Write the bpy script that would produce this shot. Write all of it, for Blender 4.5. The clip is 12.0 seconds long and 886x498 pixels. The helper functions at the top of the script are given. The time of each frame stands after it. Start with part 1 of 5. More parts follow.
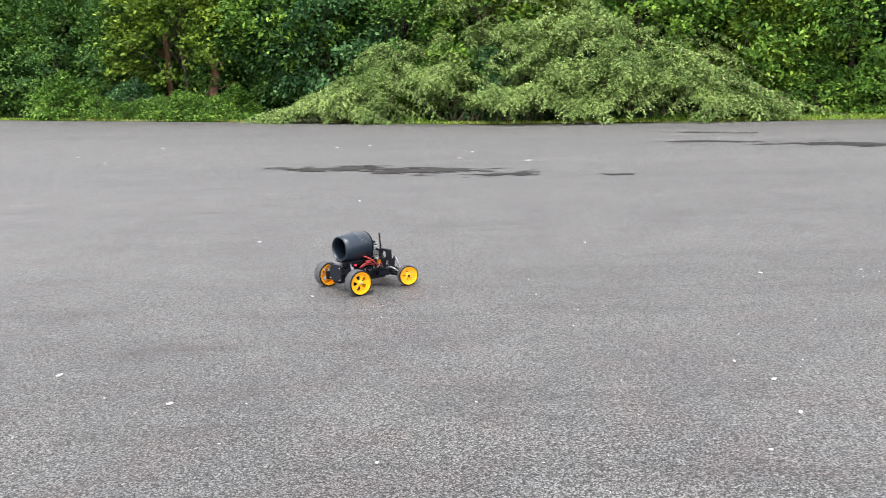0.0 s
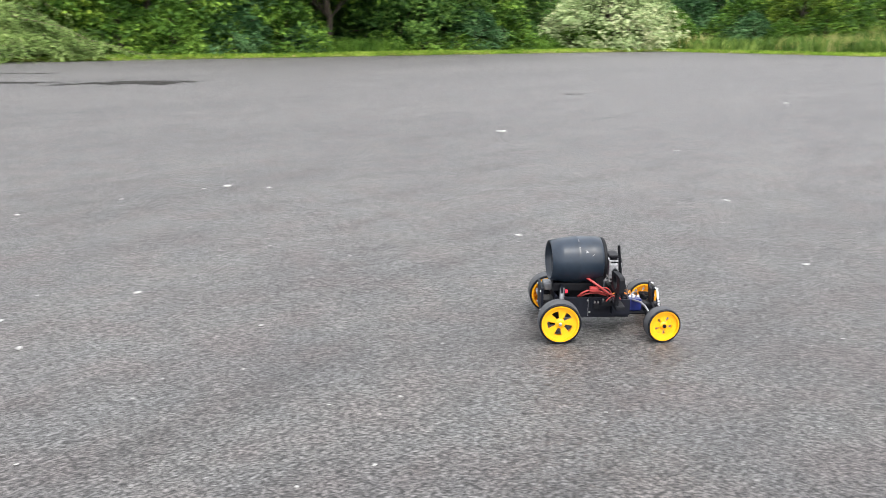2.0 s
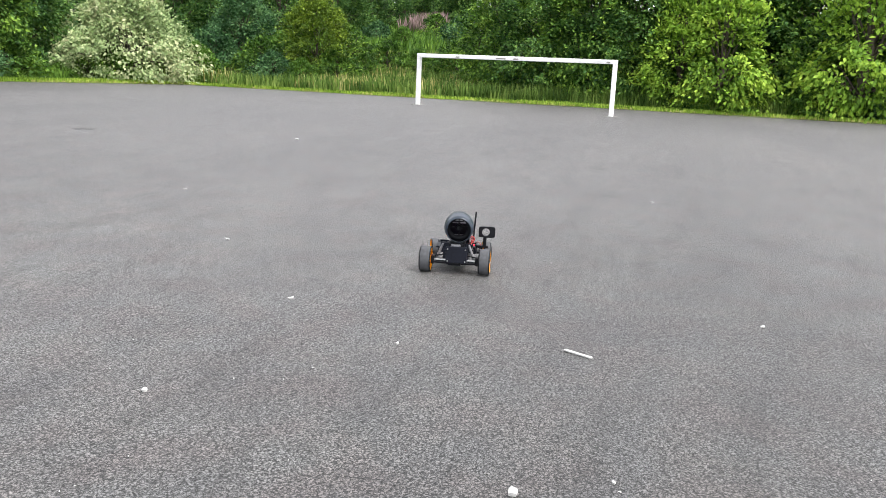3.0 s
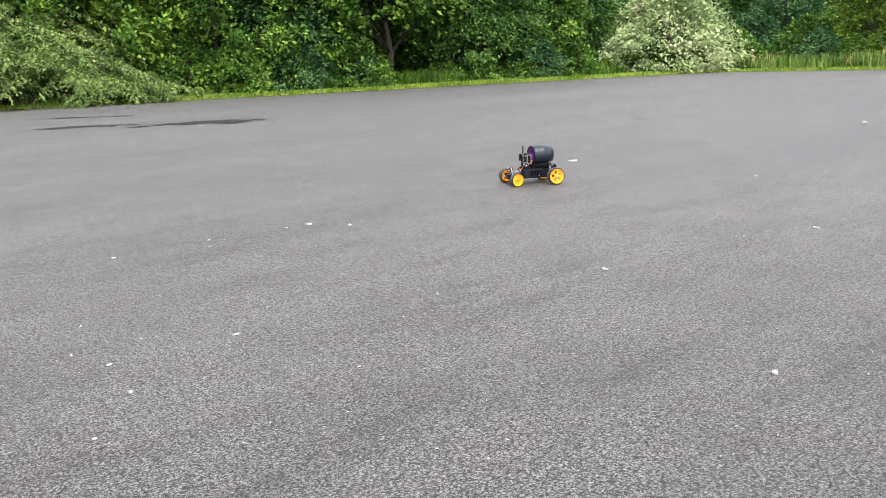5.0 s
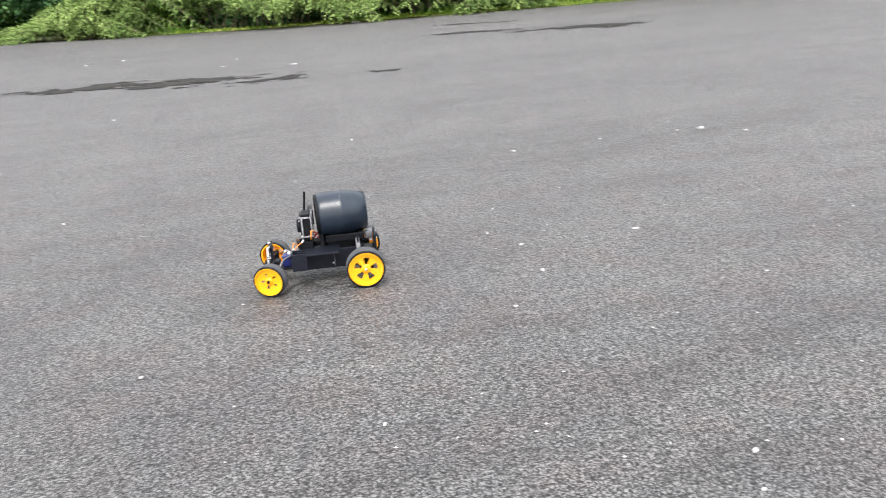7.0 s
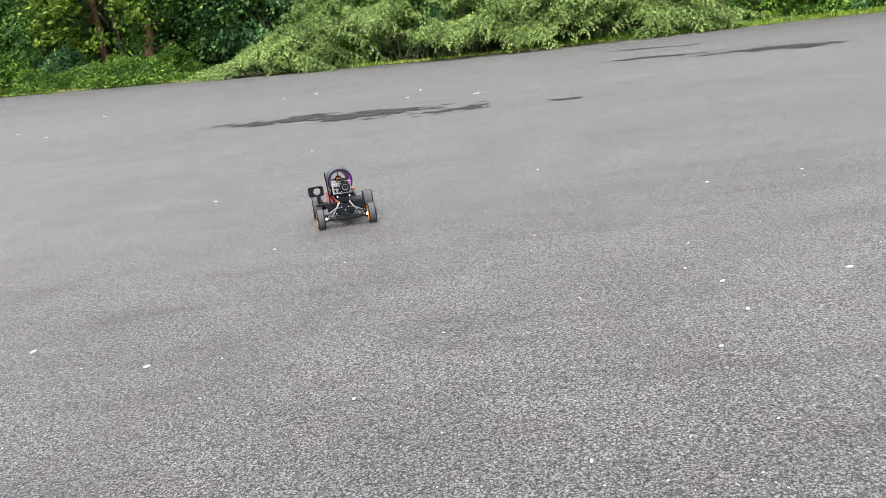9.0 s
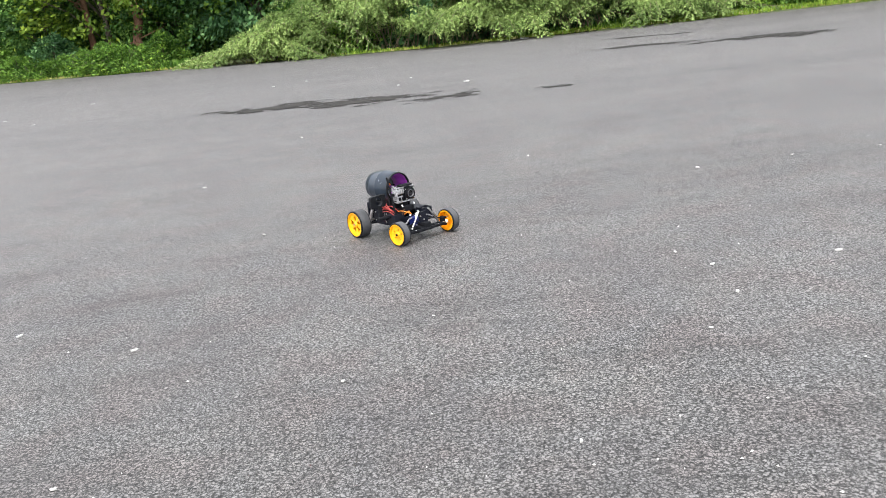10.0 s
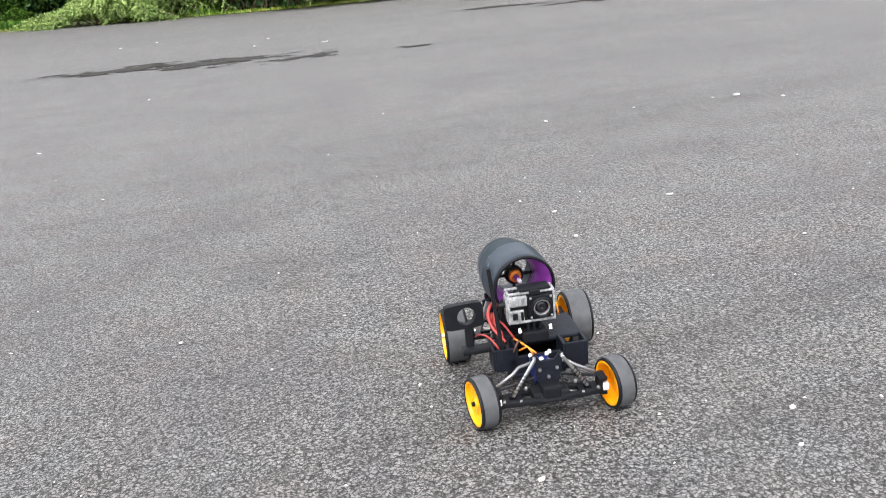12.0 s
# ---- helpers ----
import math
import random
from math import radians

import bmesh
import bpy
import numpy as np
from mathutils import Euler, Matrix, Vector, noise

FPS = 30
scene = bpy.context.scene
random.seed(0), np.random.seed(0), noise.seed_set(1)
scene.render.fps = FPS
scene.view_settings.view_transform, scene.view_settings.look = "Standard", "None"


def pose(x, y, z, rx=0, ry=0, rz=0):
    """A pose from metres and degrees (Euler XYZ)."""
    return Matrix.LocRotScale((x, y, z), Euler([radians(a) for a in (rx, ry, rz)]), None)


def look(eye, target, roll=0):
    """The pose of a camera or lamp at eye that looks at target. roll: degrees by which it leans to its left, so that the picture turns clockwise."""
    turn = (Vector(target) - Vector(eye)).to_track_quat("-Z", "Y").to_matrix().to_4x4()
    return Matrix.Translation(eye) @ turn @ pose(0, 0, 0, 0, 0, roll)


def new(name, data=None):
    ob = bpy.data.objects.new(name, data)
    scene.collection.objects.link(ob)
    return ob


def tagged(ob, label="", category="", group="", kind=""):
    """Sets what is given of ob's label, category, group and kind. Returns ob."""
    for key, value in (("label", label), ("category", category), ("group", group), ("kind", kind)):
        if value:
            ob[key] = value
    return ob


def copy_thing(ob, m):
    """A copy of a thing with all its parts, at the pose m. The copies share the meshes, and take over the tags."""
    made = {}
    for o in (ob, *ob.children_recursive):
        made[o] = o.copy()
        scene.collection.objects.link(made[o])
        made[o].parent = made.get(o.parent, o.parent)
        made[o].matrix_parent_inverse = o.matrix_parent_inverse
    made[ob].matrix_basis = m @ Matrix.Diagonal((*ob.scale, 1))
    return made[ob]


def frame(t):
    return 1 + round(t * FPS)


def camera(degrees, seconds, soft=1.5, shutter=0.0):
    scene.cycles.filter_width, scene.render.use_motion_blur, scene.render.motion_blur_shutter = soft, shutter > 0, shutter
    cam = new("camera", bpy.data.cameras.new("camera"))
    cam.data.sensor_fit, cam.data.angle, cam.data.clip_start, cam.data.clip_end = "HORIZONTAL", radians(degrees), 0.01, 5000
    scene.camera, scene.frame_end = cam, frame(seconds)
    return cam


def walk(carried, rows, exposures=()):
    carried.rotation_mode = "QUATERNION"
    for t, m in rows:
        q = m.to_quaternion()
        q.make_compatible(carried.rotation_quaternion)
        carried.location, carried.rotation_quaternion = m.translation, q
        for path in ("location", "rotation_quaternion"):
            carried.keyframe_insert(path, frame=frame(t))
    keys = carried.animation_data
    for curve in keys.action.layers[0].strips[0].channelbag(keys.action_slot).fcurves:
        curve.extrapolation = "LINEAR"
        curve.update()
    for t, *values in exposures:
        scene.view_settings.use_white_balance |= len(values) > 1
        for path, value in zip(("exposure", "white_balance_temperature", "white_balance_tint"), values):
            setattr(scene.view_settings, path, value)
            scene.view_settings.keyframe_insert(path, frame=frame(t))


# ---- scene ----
cam = camera(56.86, 12.0, soft=0.6, shutter=0.14)
# time, eye, target, roll
PATH = [
    (0, (-0.015, 0.732, 0.747), (-0.012, 2.699, 0.384), -1.29),
    (0.5, (0.040, 0.730, 0.734), (0.292, 2.679, 0.359), -0.70),
    (1, (0.135, 0.745, 0.702), (0.801, 2.582, 0.273), -0.07),
    (1.5, (0.192, 0.688, 0.702), (1.161, 2.363, 0.201), 0.48),
    (2, (0.270, 0.609, 0.709), (1.632, 1.981, 0.195), 0.04),
    (2.3, (0.327, 0.521, 0.732), (2.021, 1.465, 0.242), 0.98),
    (2.5, (0.358, 0.487, 0.743), (2.185, 1.157, 0.284), 2.44),
    (2.7, (0.377, 0.456, 0.746), (2.262, 0.962, 0.309), 3.33),
    (3.5, (0.362, 0.493, 0.755), (2.300, 0.940, 0.345), 2.3),
    (4.3, (0.309, 0.575, 0.753), (2.029, 1.499, 0.319), 1.12),
    (4.5, (0.283, 0.611, 0.751), (1.831, 1.801, 0.314), -0.78),
    (5, (0.211, 0.666, 0.741), (1.474, 2.152, 0.295), -2.18),
    (5.5, (0.173, 0.675, 0.733), (1.302, 2.257, 0.264), -2.79),
    (6, (0.088, 0.696, 0.717), (0.783, 2.487, 0.162), -4.47),
    (6.5, (0.102, 0.680, 0.708), (0.766, 2.460, 0.084), -4.61),
    (6.7, (0.092, 0.683, 0.711), (0.759, 2.460, 0.083), -4.36),
    (7.5, (0.035, 0.680, 0.737), (0.060, 2.620, 0.190), -5.9),
    (8.3, (-0.012, 0.673, 0.762), (-0.040, 2.610, 0.262), -7.14),
    (8.5, (0.000, 0.676, 0.757), (0.042, 2.611, 0.251), -6.58),
    (9, (-0.001, 0.670, 0.753), (0.083, 2.601, 0.241), -6.62),
    (9.5, (-0.014, 0.676, 0.737), (0.065, 2.604, 0.208), -6.50),
    (10, (-0.000, 0.675, 0.733), (0.103, 2.598, 0.194), -6.49),
    (10.5, (0.019, 0.671, 0.730), (0.158, 2.590, 0.185), -6.41),
    (11, (0.057, 0.668, 0.719), (0.348, 2.564, 0.154), -5.98),
    (11.5, (0.064, 0.667, 0.703), (0.420, 2.540, 0.098), -6.18),
    (12, (0.065, 0.669, 0.693), (0.460, 2.518, 0.041), -5.96),
]
walk(cam, [(t, look(eye, target, roll)) for t, eye, target, roll in PATH], exposures=[(0, 1.68), (1.0, 1.68), (2.0, 1.60), (2.7, 1.54), (4.3, 1.54), (5.0, 1.59), (6.0, 1.66), (12.0, 1.69)])

# ---- light ----
world = bpy.data.worlds.new("overcast")
scene.world = world
world.use_nodes = True
_n = world.node_tree.nodes
_n.clear()
_sky = _n.new("ShaderNodeTexSky")
_sky.sky_type = "NISHITA"
_sky.sun_disc = False
_sky.sun_elevation = radians(52)
_sky.sun_rotation = radians(200)
_sky.air_density, _sky.dust_density, _sky.ozone_density = 1.0, 4.0, 1.0
_mix = _n.new("ShaderNodeMixRGB")
_mix.inputs[0].default_value = 0.72
_mix.inputs[2].default_value = (9.3, 9.35, 9.6, 1)
_bg = _n.new("ShaderNodeBackground")
_bg.inputs[1].default_value = 0.095
_out = _n.new("ShaderNodeOutputWorld")
_l = world.node_tree.links
_l.new(_sky.outputs[0], _mix.inputs[1])
_l.new(_mix.outputs[0], _bg.inputs[0])
_l.new(_bg.outputs[0], _out.inputs[0])
_sun = bpy.data.lights.new("sun", "SUN")
_sun.energy, _sun.angle, _sun.color = 1.25, radians(20), (1.0, 0.97, 0.92)
sun = new("sun", _sun)
sun.matrix_world = look((-6, -14, 26), (0, 0, 0))


# ---- materials ----
def material(name, rough=0.6, metal=0.0, spec=0.5):
    m = bpy.data.materials.new(name)
    m.use_nodes = True
    b = m.node_tree.nodes["Principled BSDF"]
    b.inputs["Roughness"].default_value = rough
    b.inputs["Metallic"].default_value = metal
    b.inputs["Specular IOR Level"].default_value = spec
    return m, m.node_tree.nodes, m.node_tree.links, b


def ramp(nodes, stops):
    r = nodes.new("ShaderNodeValToRGB")
    e = r.color_ramp.elements
    while len(e) < len(stops):
        e.new(0.5)
    for i, (p, c) in enumerate(stops):
        e[i].position = p
        e[i].color = (*c, 1) if len(c) == 3 else c
    return r


def grainy(name, low, high, scale=60.0, rough=0.6, metal=0.0, bump=0.15, wear=0.12, spec=0.5):
    """Plain stuff with grain, patchy wear and fine relief."""
    m, n, l, b = material(name, rough, metal, spec)
    tc = n.new("ShaderNodeTexCoord")
    fine, big = n.new("ShaderNodeTexNoise"), n.new("ShaderNodeTexNoise")
    fine.inputs["Scale"].default_value, big.inputs["Scale"].default_value = scale, scale * wear
    fine.inputs["Detail"].default_value = big.inputs["Detail"].default_value = 4
    l.new(tc.outputs["Object"], fine.inputs[0])
    l.new(tc.outputs["Object"], big.inputs[0])
    add = n.new("ShaderNodeMath")
    add.operation = "MULTIPLY_ADD"
    add.inputs[1].default_value = 0.5
    half = n.new("ShaderNodeMath")
    half.operation = "MULTIPLY"
    half.inputs[1].default_value = 0.5
    l.new(big.outputs[0], half.inputs[0])
    l.new(fine.outputs[0], add.inputs[0])
    l.new(half.outputs[0], add.inputs[2])
    r = ramp(n, [(0.3, low), (0.7, high)])
    l.new(add.outputs[0], r.inputs[0])
    l.new(r.outputs[0], b.inputs["Base Color"])
    bp = n.new("ShaderNodeBump")
    bp.inputs["Strength"].default_value = bump
    bp.inputs["Distance"].default_value = 0.002
    l.new(fine.outputs[0], bp.inputs["Height"])
    l.new(bp.outputs[0], b.inputs["Normal"])
    return m


def leafy(name, dark, mid, light, rough=0.55, through_light=0.22):
    """Leaves, each with its own green."""
    dark, mid, light = ([min(0.6, k * c) for c in col] for k, col in ((0.7, dark), (1.06, mid), (1.32, light)))
    m, n, l, b = material(name, rough, 0.0, 0.18)
    geo = n.new("ShaderNodeNewGeometry")
    tc = n.new("ShaderNodeTexCoord")
    big = n.new("ShaderNodeTexNoise")
    big.inputs["Scale"].default_value = 0.9
    l.new(tc.outputs["Object"], big.inputs[0])
    mix = n.new("ShaderNodeMath")
    mix.operation = "MULTIPLY_ADD"
    mix.inputs[1].default_value = 0.6
    sub = n.new("ShaderNodeMath")
    sub.operation = "MULTIPLY_ADD"
    sub.inputs[1].default_value, sub.inputs[2].default_value = 1.4, -0.5
    l.new(big.outputs[0], sub.inputs[0])
    l.new(geo.outputs["Random Per Island"], mix.inputs[0])
    l.new(sub.outputs[0], mix.inputs[2])
    r = ramp(n, [(0.05, dark), (0.5, mid), (0.95, light)])
    l.new(mix.outputs[0], r.inputs[0])
    l.new(r.outputs[0], b.inputs["Base Color"])
    tr = n.new("ShaderNodeBsdfTranslucent")
    l.new(r.outputs[0], tr.inputs[0])
    ms = n.new("ShaderNodeMixShader")
    ms.inputs[0].default_value = through_light
    l.new(b.outputs[0], ms.inputs[1])
    l.new(tr.outputs[0], ms.inputs[2])
    l.new(ms.outputs[0], n["Material Output"].inputs[0])
    return m


def asphalt_material():
    m, n, l, b = material("asphalt", 0.6, 0.0, 0.5)
    tc = n.new("ShaderNodeTexCoord")
    # chippings of some 9 mm in dark binder, with pits between them
    warp = n.new("ShaderNodeTexNoise")
    warp.inputs["Scale"].default_value, warp.inputs["Detail"].default_value = 90, 2
    shift = n.new("ShaderNodeVectorMath")
    shift.operation = "MULTIPLY_ADD"
    shift.inputs[1].default_value = (0.014, 0.014, 0.014)
    l.new(tc.outputs["Object"], warp.inputs["Vector"])
    l.new(warp.outputs["Color"], shift.inputs[0])
    l.new(tc.outputs["Object"], shift.inputs[2])
    vo, ed, pit = n.new("ShaderNodeTexVoronoi"), n.new("ShaderNodeTexVoronoi"), n.new("ShaderNodeTexNoise")
    ed.feature = "DISTANCE_TO_EDGE"
    vo.inputs["Scale"].default_value = ed.inputs["Scale"].default_value = 122
    pit.inputs["Scale"].default_value, pit.inputs["Detail"].default_value, pit.inputs["Roughness"].default_value = 165, 3, 0.6
    for t in (vo, ed):
        l.new(shift.outputs[0], t.inputs["Vector"])
    l.new(tc.outputs["Object"], pit.inputs["Vector"])
    stone = ramp(n, [(0.0, (0.112, 0.108, 0.107)), (0.35, (0.150, 0.145, 0.143)), (0.7, (0.171, 0.166, 0.163)), (0.95, (0.193, 0.187, 0.184)), (1.0, (0.25, 0.243, 0.238))])
    l.new(vo.outputs["Color"], stone.inputs[0])
    gap = ramp(n, [(0.0, (0.10, 0.10, 0.10)), (0.07, (0.44, 0.44, 0.44)), (0.15, (1.09, 1.09, 1.09))])
    l.new(ed.outputs["Distance"], gap.inputs[0])
    hollow = ramp(n, [(0.36, (0.06, 0.06, 0.06)), (0.44, (0.44, 0.44, 0.44)), (0.50, (1.06, 1.06, 1.06)), (0.68, (1.16, 1.16, 1.16))])
    l.new(pit.outputs[0], hollow.inputs[0])
    m0, m1 = n.new("ShaderNodeMixRGB"), n.new("ShaderNodeMixRGB")
    for mm in (m0, m1):
        mm.blend_type = "MULTIPLY"
        mm.inputs[0].default_value = 1.0
    l.new(stone.outputs[0], m0.inputs[1])
    l.new(gap.outputs[0], m0.inputs[2])
    l.new(m0.outputs[0], m1.inputs[1])
    l.new(hollow.outputs[0], m1.inputs[2])
    # weathering in patches and long faint bands
    big = n.new("ShaderNodeTexNoise")
    big.inputs["Scale"].default_value, big.inputs["Detail"].default_value = 0.35, 6
    mid = n.new("ShaderNodeTexNoise")
    mid.inputs["Scale"].default_value, mid.inputs["Detail"].default_value = 2.6, 5
    mp = n.new("ShaderNodeMapping")
    mp.inputs["Rotation"].default_value = (0, 0, radians(16))
    mp.inputs["Scale"].default_value = (0.35, 1.6, 1)
    l.new(tc.outputs["Object"], mp.inputs[0])
    l.new(mp.outputs[0], big.inputs[0])
    l.new(tc.outputs["Object"], mid.inputs[0])
    pb = ramp(n, [(0.28, (0.80, 0.80, 0.81)), (0.5, (0.99, 0.99, 0.99)), (0.72, (1.13, 1.12, 1.10))])
    pm = ramp(n, [(0.3, (0.88, 0.85, 0.86)), (0.5, (0.99, 0.99, 0.99)), (0.7, (1.10, 1.12, 1.10))])
    l.new(big.outputs[0], pb.inputs[0])
    l.new(mid.outputs[0], pm.inputs[0])
    m2, m3 = n.new("ShaderNodeMixRGB"), n.new("ShaderNodeMixRGB")
    for mm in (m2, m3):
        mm.blend_type = "MULTIPLY"
        mm.inputs[0].default_value = 1.0
    l.new(m1.outputs[0], m2.inputs[1])
    l.new(pb.outputs[0], m2.inputs[2])
    l.new(m2.outputs[0], m3.inputs[1])
    l.new(pm.outputs[0], m3.inputs[2])
    # ravelled patches where the binder shows
    rav = n.new("ShaderNodeTexNoise")
    rav.inputs["Scale"].default_value, rav.inputs["Detail"].default_value, rav.inputs["Roughness"].default_value = 3.2, 9, 0.72
    l.new(mp.outputs[0], rav.inputs[0])
    pr = ramp(n, [(0.52, (1, 1, 1)), (0.66, (0.72, 0.71, 0.71))])
    l.new(rav.outputs[0], pr.inputs[0])
    m4 = n.new("ShaderNodeMixRGB")
    m4.blend_type = "MULTIPLY"
    m4.inputs[0].default_value = 1.0
    l.new(m3.outputs[0], m4.inputs[1])
    l.new(pr.outputs[0], m4.inputs[2])
    # lost chippings leave coarser dark pits
    lost = n.new("ShaderNodeTexNoise")
    lost.inputs["Scale"].default_value, lost.inputs["Detail"].default_value, lost.inputs["Roughness"].default_value = 78, 3, 0.65
    l.new(tc.outputs["Object"], lost.inputs[0])
    pl = ramp(n, [(0.37, (0.26, 0.255, 0.26)), (0.445, (0.98, 0.98, 0.98)), (0.60, (1.13, 1.13, 1.13))])
    l.new(lost.outputs[0], pl.inputs[0])
    m5 = n.new("ShaderNodeMixRGB")
    m5.blend_type = "MULTIPLY"
    m5.inputs[0].default_value = 1.0
    l.new(m4.outputs[0], m5.inputs[1])
    l.new(pl.outputs[0], m5.inputs[2])
    # open-textured stretches with holes of two or three chippings, thick in places and thin in others
    hole, thick = n.new("ShaderNodeTexNoise"), n.new("ShaderNodeTexNoise")
    hole.inputs["Scale"].default_value, hole.inputs["Detail"].default_value, hole.inputs["Roughness"].default_value = 33, 4, 0.7
    thick.inputs["Scale"].default_value, thick.inputs["Detail"].default_value = 1.1, 3
    l.new(tc.outputs["Object"], hole.inputs[0])
    l.new(mp.outputs[0], thick.inputs[0])
    lift = n.new("ShaderNodeMath")
    lift.operation = "MULTIPLY_ADD"
    lift.inputs[1].default_value = 0.30
    l.new(thick.outputs[0], lift.inputs[0])
    l.new(hole.outputs[0], lift.inputs[2])
    ph = ramp(n, [(0.48, (0.66, 0.65, 0.65)), (0.56, (0.98, 0.98, 0.98)), (0.72, (1.05, 1.05, 1.05))])
    l.new(lift.outputs[0], ph.inputs[0])
    tint = n.new("ShaderNodeTexNoise")
    tint.inputs["Scale"].default_value, tint.inputs["Detail"].default_value = 5.5, 4
    l.new(tc.outputs["Object"], tint.inputs[0])
    pt = ramp(n, [(0.36, (0.975, 1.0, 1.02)), (0.5, (1.0, 1.0, 1.0)), (0.64, (1.04, 0.985, 0.98))])
    l.new(tint.outputs[0], pt.inputs[0])
    m6, m7 = n.new("ShaderNodeMixRGB"), n.new("ShaderNodeMixRGB")
    for mm in (m6, m7):
        mm.blend_type = "MULTIPLY"
        mm.inputs[0].default_value = 1.0
    l.new(m5.outputs[0], m6.inputs[1])
    l.new(ph.outputs[0], m6.inputs[2])
    l.new(m6.outputs[0], m7.inputs[1])
    l.new(pt.outputs[0], m7.inputs[2])
    # two broad ragged patches of darker colour; the second partly paints in lens vignetting
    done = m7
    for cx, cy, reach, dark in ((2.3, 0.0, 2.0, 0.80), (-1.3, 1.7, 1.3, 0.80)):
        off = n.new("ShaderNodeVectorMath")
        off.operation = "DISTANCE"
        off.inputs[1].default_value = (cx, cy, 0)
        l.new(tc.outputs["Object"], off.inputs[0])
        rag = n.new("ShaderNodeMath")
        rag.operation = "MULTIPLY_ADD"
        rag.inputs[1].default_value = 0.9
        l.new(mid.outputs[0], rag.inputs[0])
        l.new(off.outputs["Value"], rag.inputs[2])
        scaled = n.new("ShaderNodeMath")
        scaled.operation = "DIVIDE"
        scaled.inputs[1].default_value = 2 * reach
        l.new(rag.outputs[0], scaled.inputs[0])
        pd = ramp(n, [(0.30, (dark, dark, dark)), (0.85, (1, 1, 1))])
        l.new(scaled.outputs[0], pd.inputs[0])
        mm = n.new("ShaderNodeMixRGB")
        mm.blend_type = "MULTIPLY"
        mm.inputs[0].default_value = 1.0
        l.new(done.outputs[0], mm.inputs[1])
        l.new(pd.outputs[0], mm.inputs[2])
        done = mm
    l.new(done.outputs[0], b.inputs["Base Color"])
    bp = n.new("ShaderNodeBump")
    bp.inputs["Strength"].default_value, bp.inputs["Distance"].default_value = 0.9, 0.005
    relief = n.new("ShaderNodeMath")
    relief.operation = "MULTIPLY_ADD"
    relief.inputs[1].default_value = 0.35
    l.new(ed.outputs["Distance"], relief.inputs[0])
    l.new(pit.outputs[0], relief.inputs[2])
    l.new(relief.outputs[0], bp.inputs["Height"])
    l.new(bp.outputs[0], b.inputs["Normal"])
    return m


def wet_material():
    m, n, l, b = material("wet_asphalt", 0.8, 0.0, 0.12)
    tc = n.new("ShaderNodeTexCoord")
    no = n.new("ShaderNodeTexNoise")
    no.inputs["Scale"].default_value, no.inputs["Detail"].default_value = 5, 6
    l.new(tc.outputs["Object"], no.inputs[0])
    r = ramp(n, [(0.3, (0.020, 0.019, 0.018)), (0.7, (0.042, 0.040, 0.037))])
    l.new(no.outputs[0], r.inputs[0])
    l.new(r.outputs[0], b.inputs["Base Color"])
    rr = ramp(n, [(0.35, (0.75,) * 3), (0.7, (0.95,) * 3)])
    l.new(no.outputs[0], rr.inputs[0])
    l.new(rr.outputs[0], b.inputs["Roughness"])
    return m


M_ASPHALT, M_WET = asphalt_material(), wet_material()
M_DAMP = grainy("faint_damp_asphalt", (0.065, 0.064, 0.063), (0.110, 0.107, 0.104), 5, 0.8, spec=0.2)
M_GREY_METAL = grainy("dull_grey_metal", (0.09, 0.095, 0.105), (0.20, 0.205, 0.22), 90, 0.4, metal=0.4)
# opaque: the pale and black mottle paints in the highlights of clear plastic
M_CASE = grainy("glint_mottled_case", (0.012, 0.013, 0.015), (0.46, 0.47, 0.49), 170, 0.10, spec=0.8)
M_LINK = grainy("light_grey_metal", (0.14, 0.14, 0.15), (0.34, 0.34, 0.36), 90, 0.35, metal=0.5)
M_SOIL = grainy("grassy_soil", (0.035, 0.045, 0.016), (0.085, 0.115, 0.03), 6, 0.95, bump=0.6)
M_GRASS = leafy("grass_blades", (0.10, 0.18, 0.02), (0.20, 0.33, 0.035), (0.35, 0.44, 0.08), 0.65, 0.35)
M_STRAW = leafy("dry_grass", (0.24, 0.23, 0.06), (0.38, 0.34, 0.12), (0.50, 0.44, 0.20), 0.7, 0.3)
M_TALL = leafy("tall_grass", (0.045, 0.10, 0.018), (0.105, 0.185, 0.034), (0.21, 0.28, 0.07), 0.65, 0.35)
M_BARK = grainy("bark", (0.03, 0.024, 0.018), (0.10, 0.08, 0.06), 22, 0.95, bump=0.8)
M_RUST_BARK = grainy("red_brown_bark", (0.07, 0.035, 0.02), (0.19, 0.10, 0.06), 22, 0.95, bump=0.8)
M_TWIG = grainy("twig", (0.10, 0.08, 0.05), (0.22, 0.19, 0.12), 30, 0.9)
M_GREEN = leafy("mid_green_leaves", (0.016, 0.052, 0.008), (0.060, 0.140, 0.018), (0.190, 0.305, 0.042))
M_DARK = leafy("dark_green_leaves", (0.012, 0.046, 0.011), (0.046, 0.118, 0.024), (0.145, 0.250, 0.050))
M_BLUE = leafy("blue_green_leaves", (0.016, 0.058, 0.020), (0.050, 0.125, 0.044), (0.130, 0.235, 0.085))
M_YELLOW = leafy("yellow_green_leaves", (0.026, 0.062, 0.006), (0.080, 0.142, 0.013), (0.190, 0.268, 0.030))
M_MAPLE = leafy("light_green_leaves", (0.065, 0.150, 0.014), (0.170, 0.310, 0.030), (0.330, 0.470, 0.060))
M_PALE = leafy("pale_arching_leaves", (0.085, 0.150, 0.036), (0.160, 0.245, 0.066), (0.260, 0.340, 0.112))
M_VARIEG = leafy("pale_variegated_leaves", (0.190, 0.285, 0.110), (0.320, 0.420, 0.185), (0.46, 0.54, 0.28))
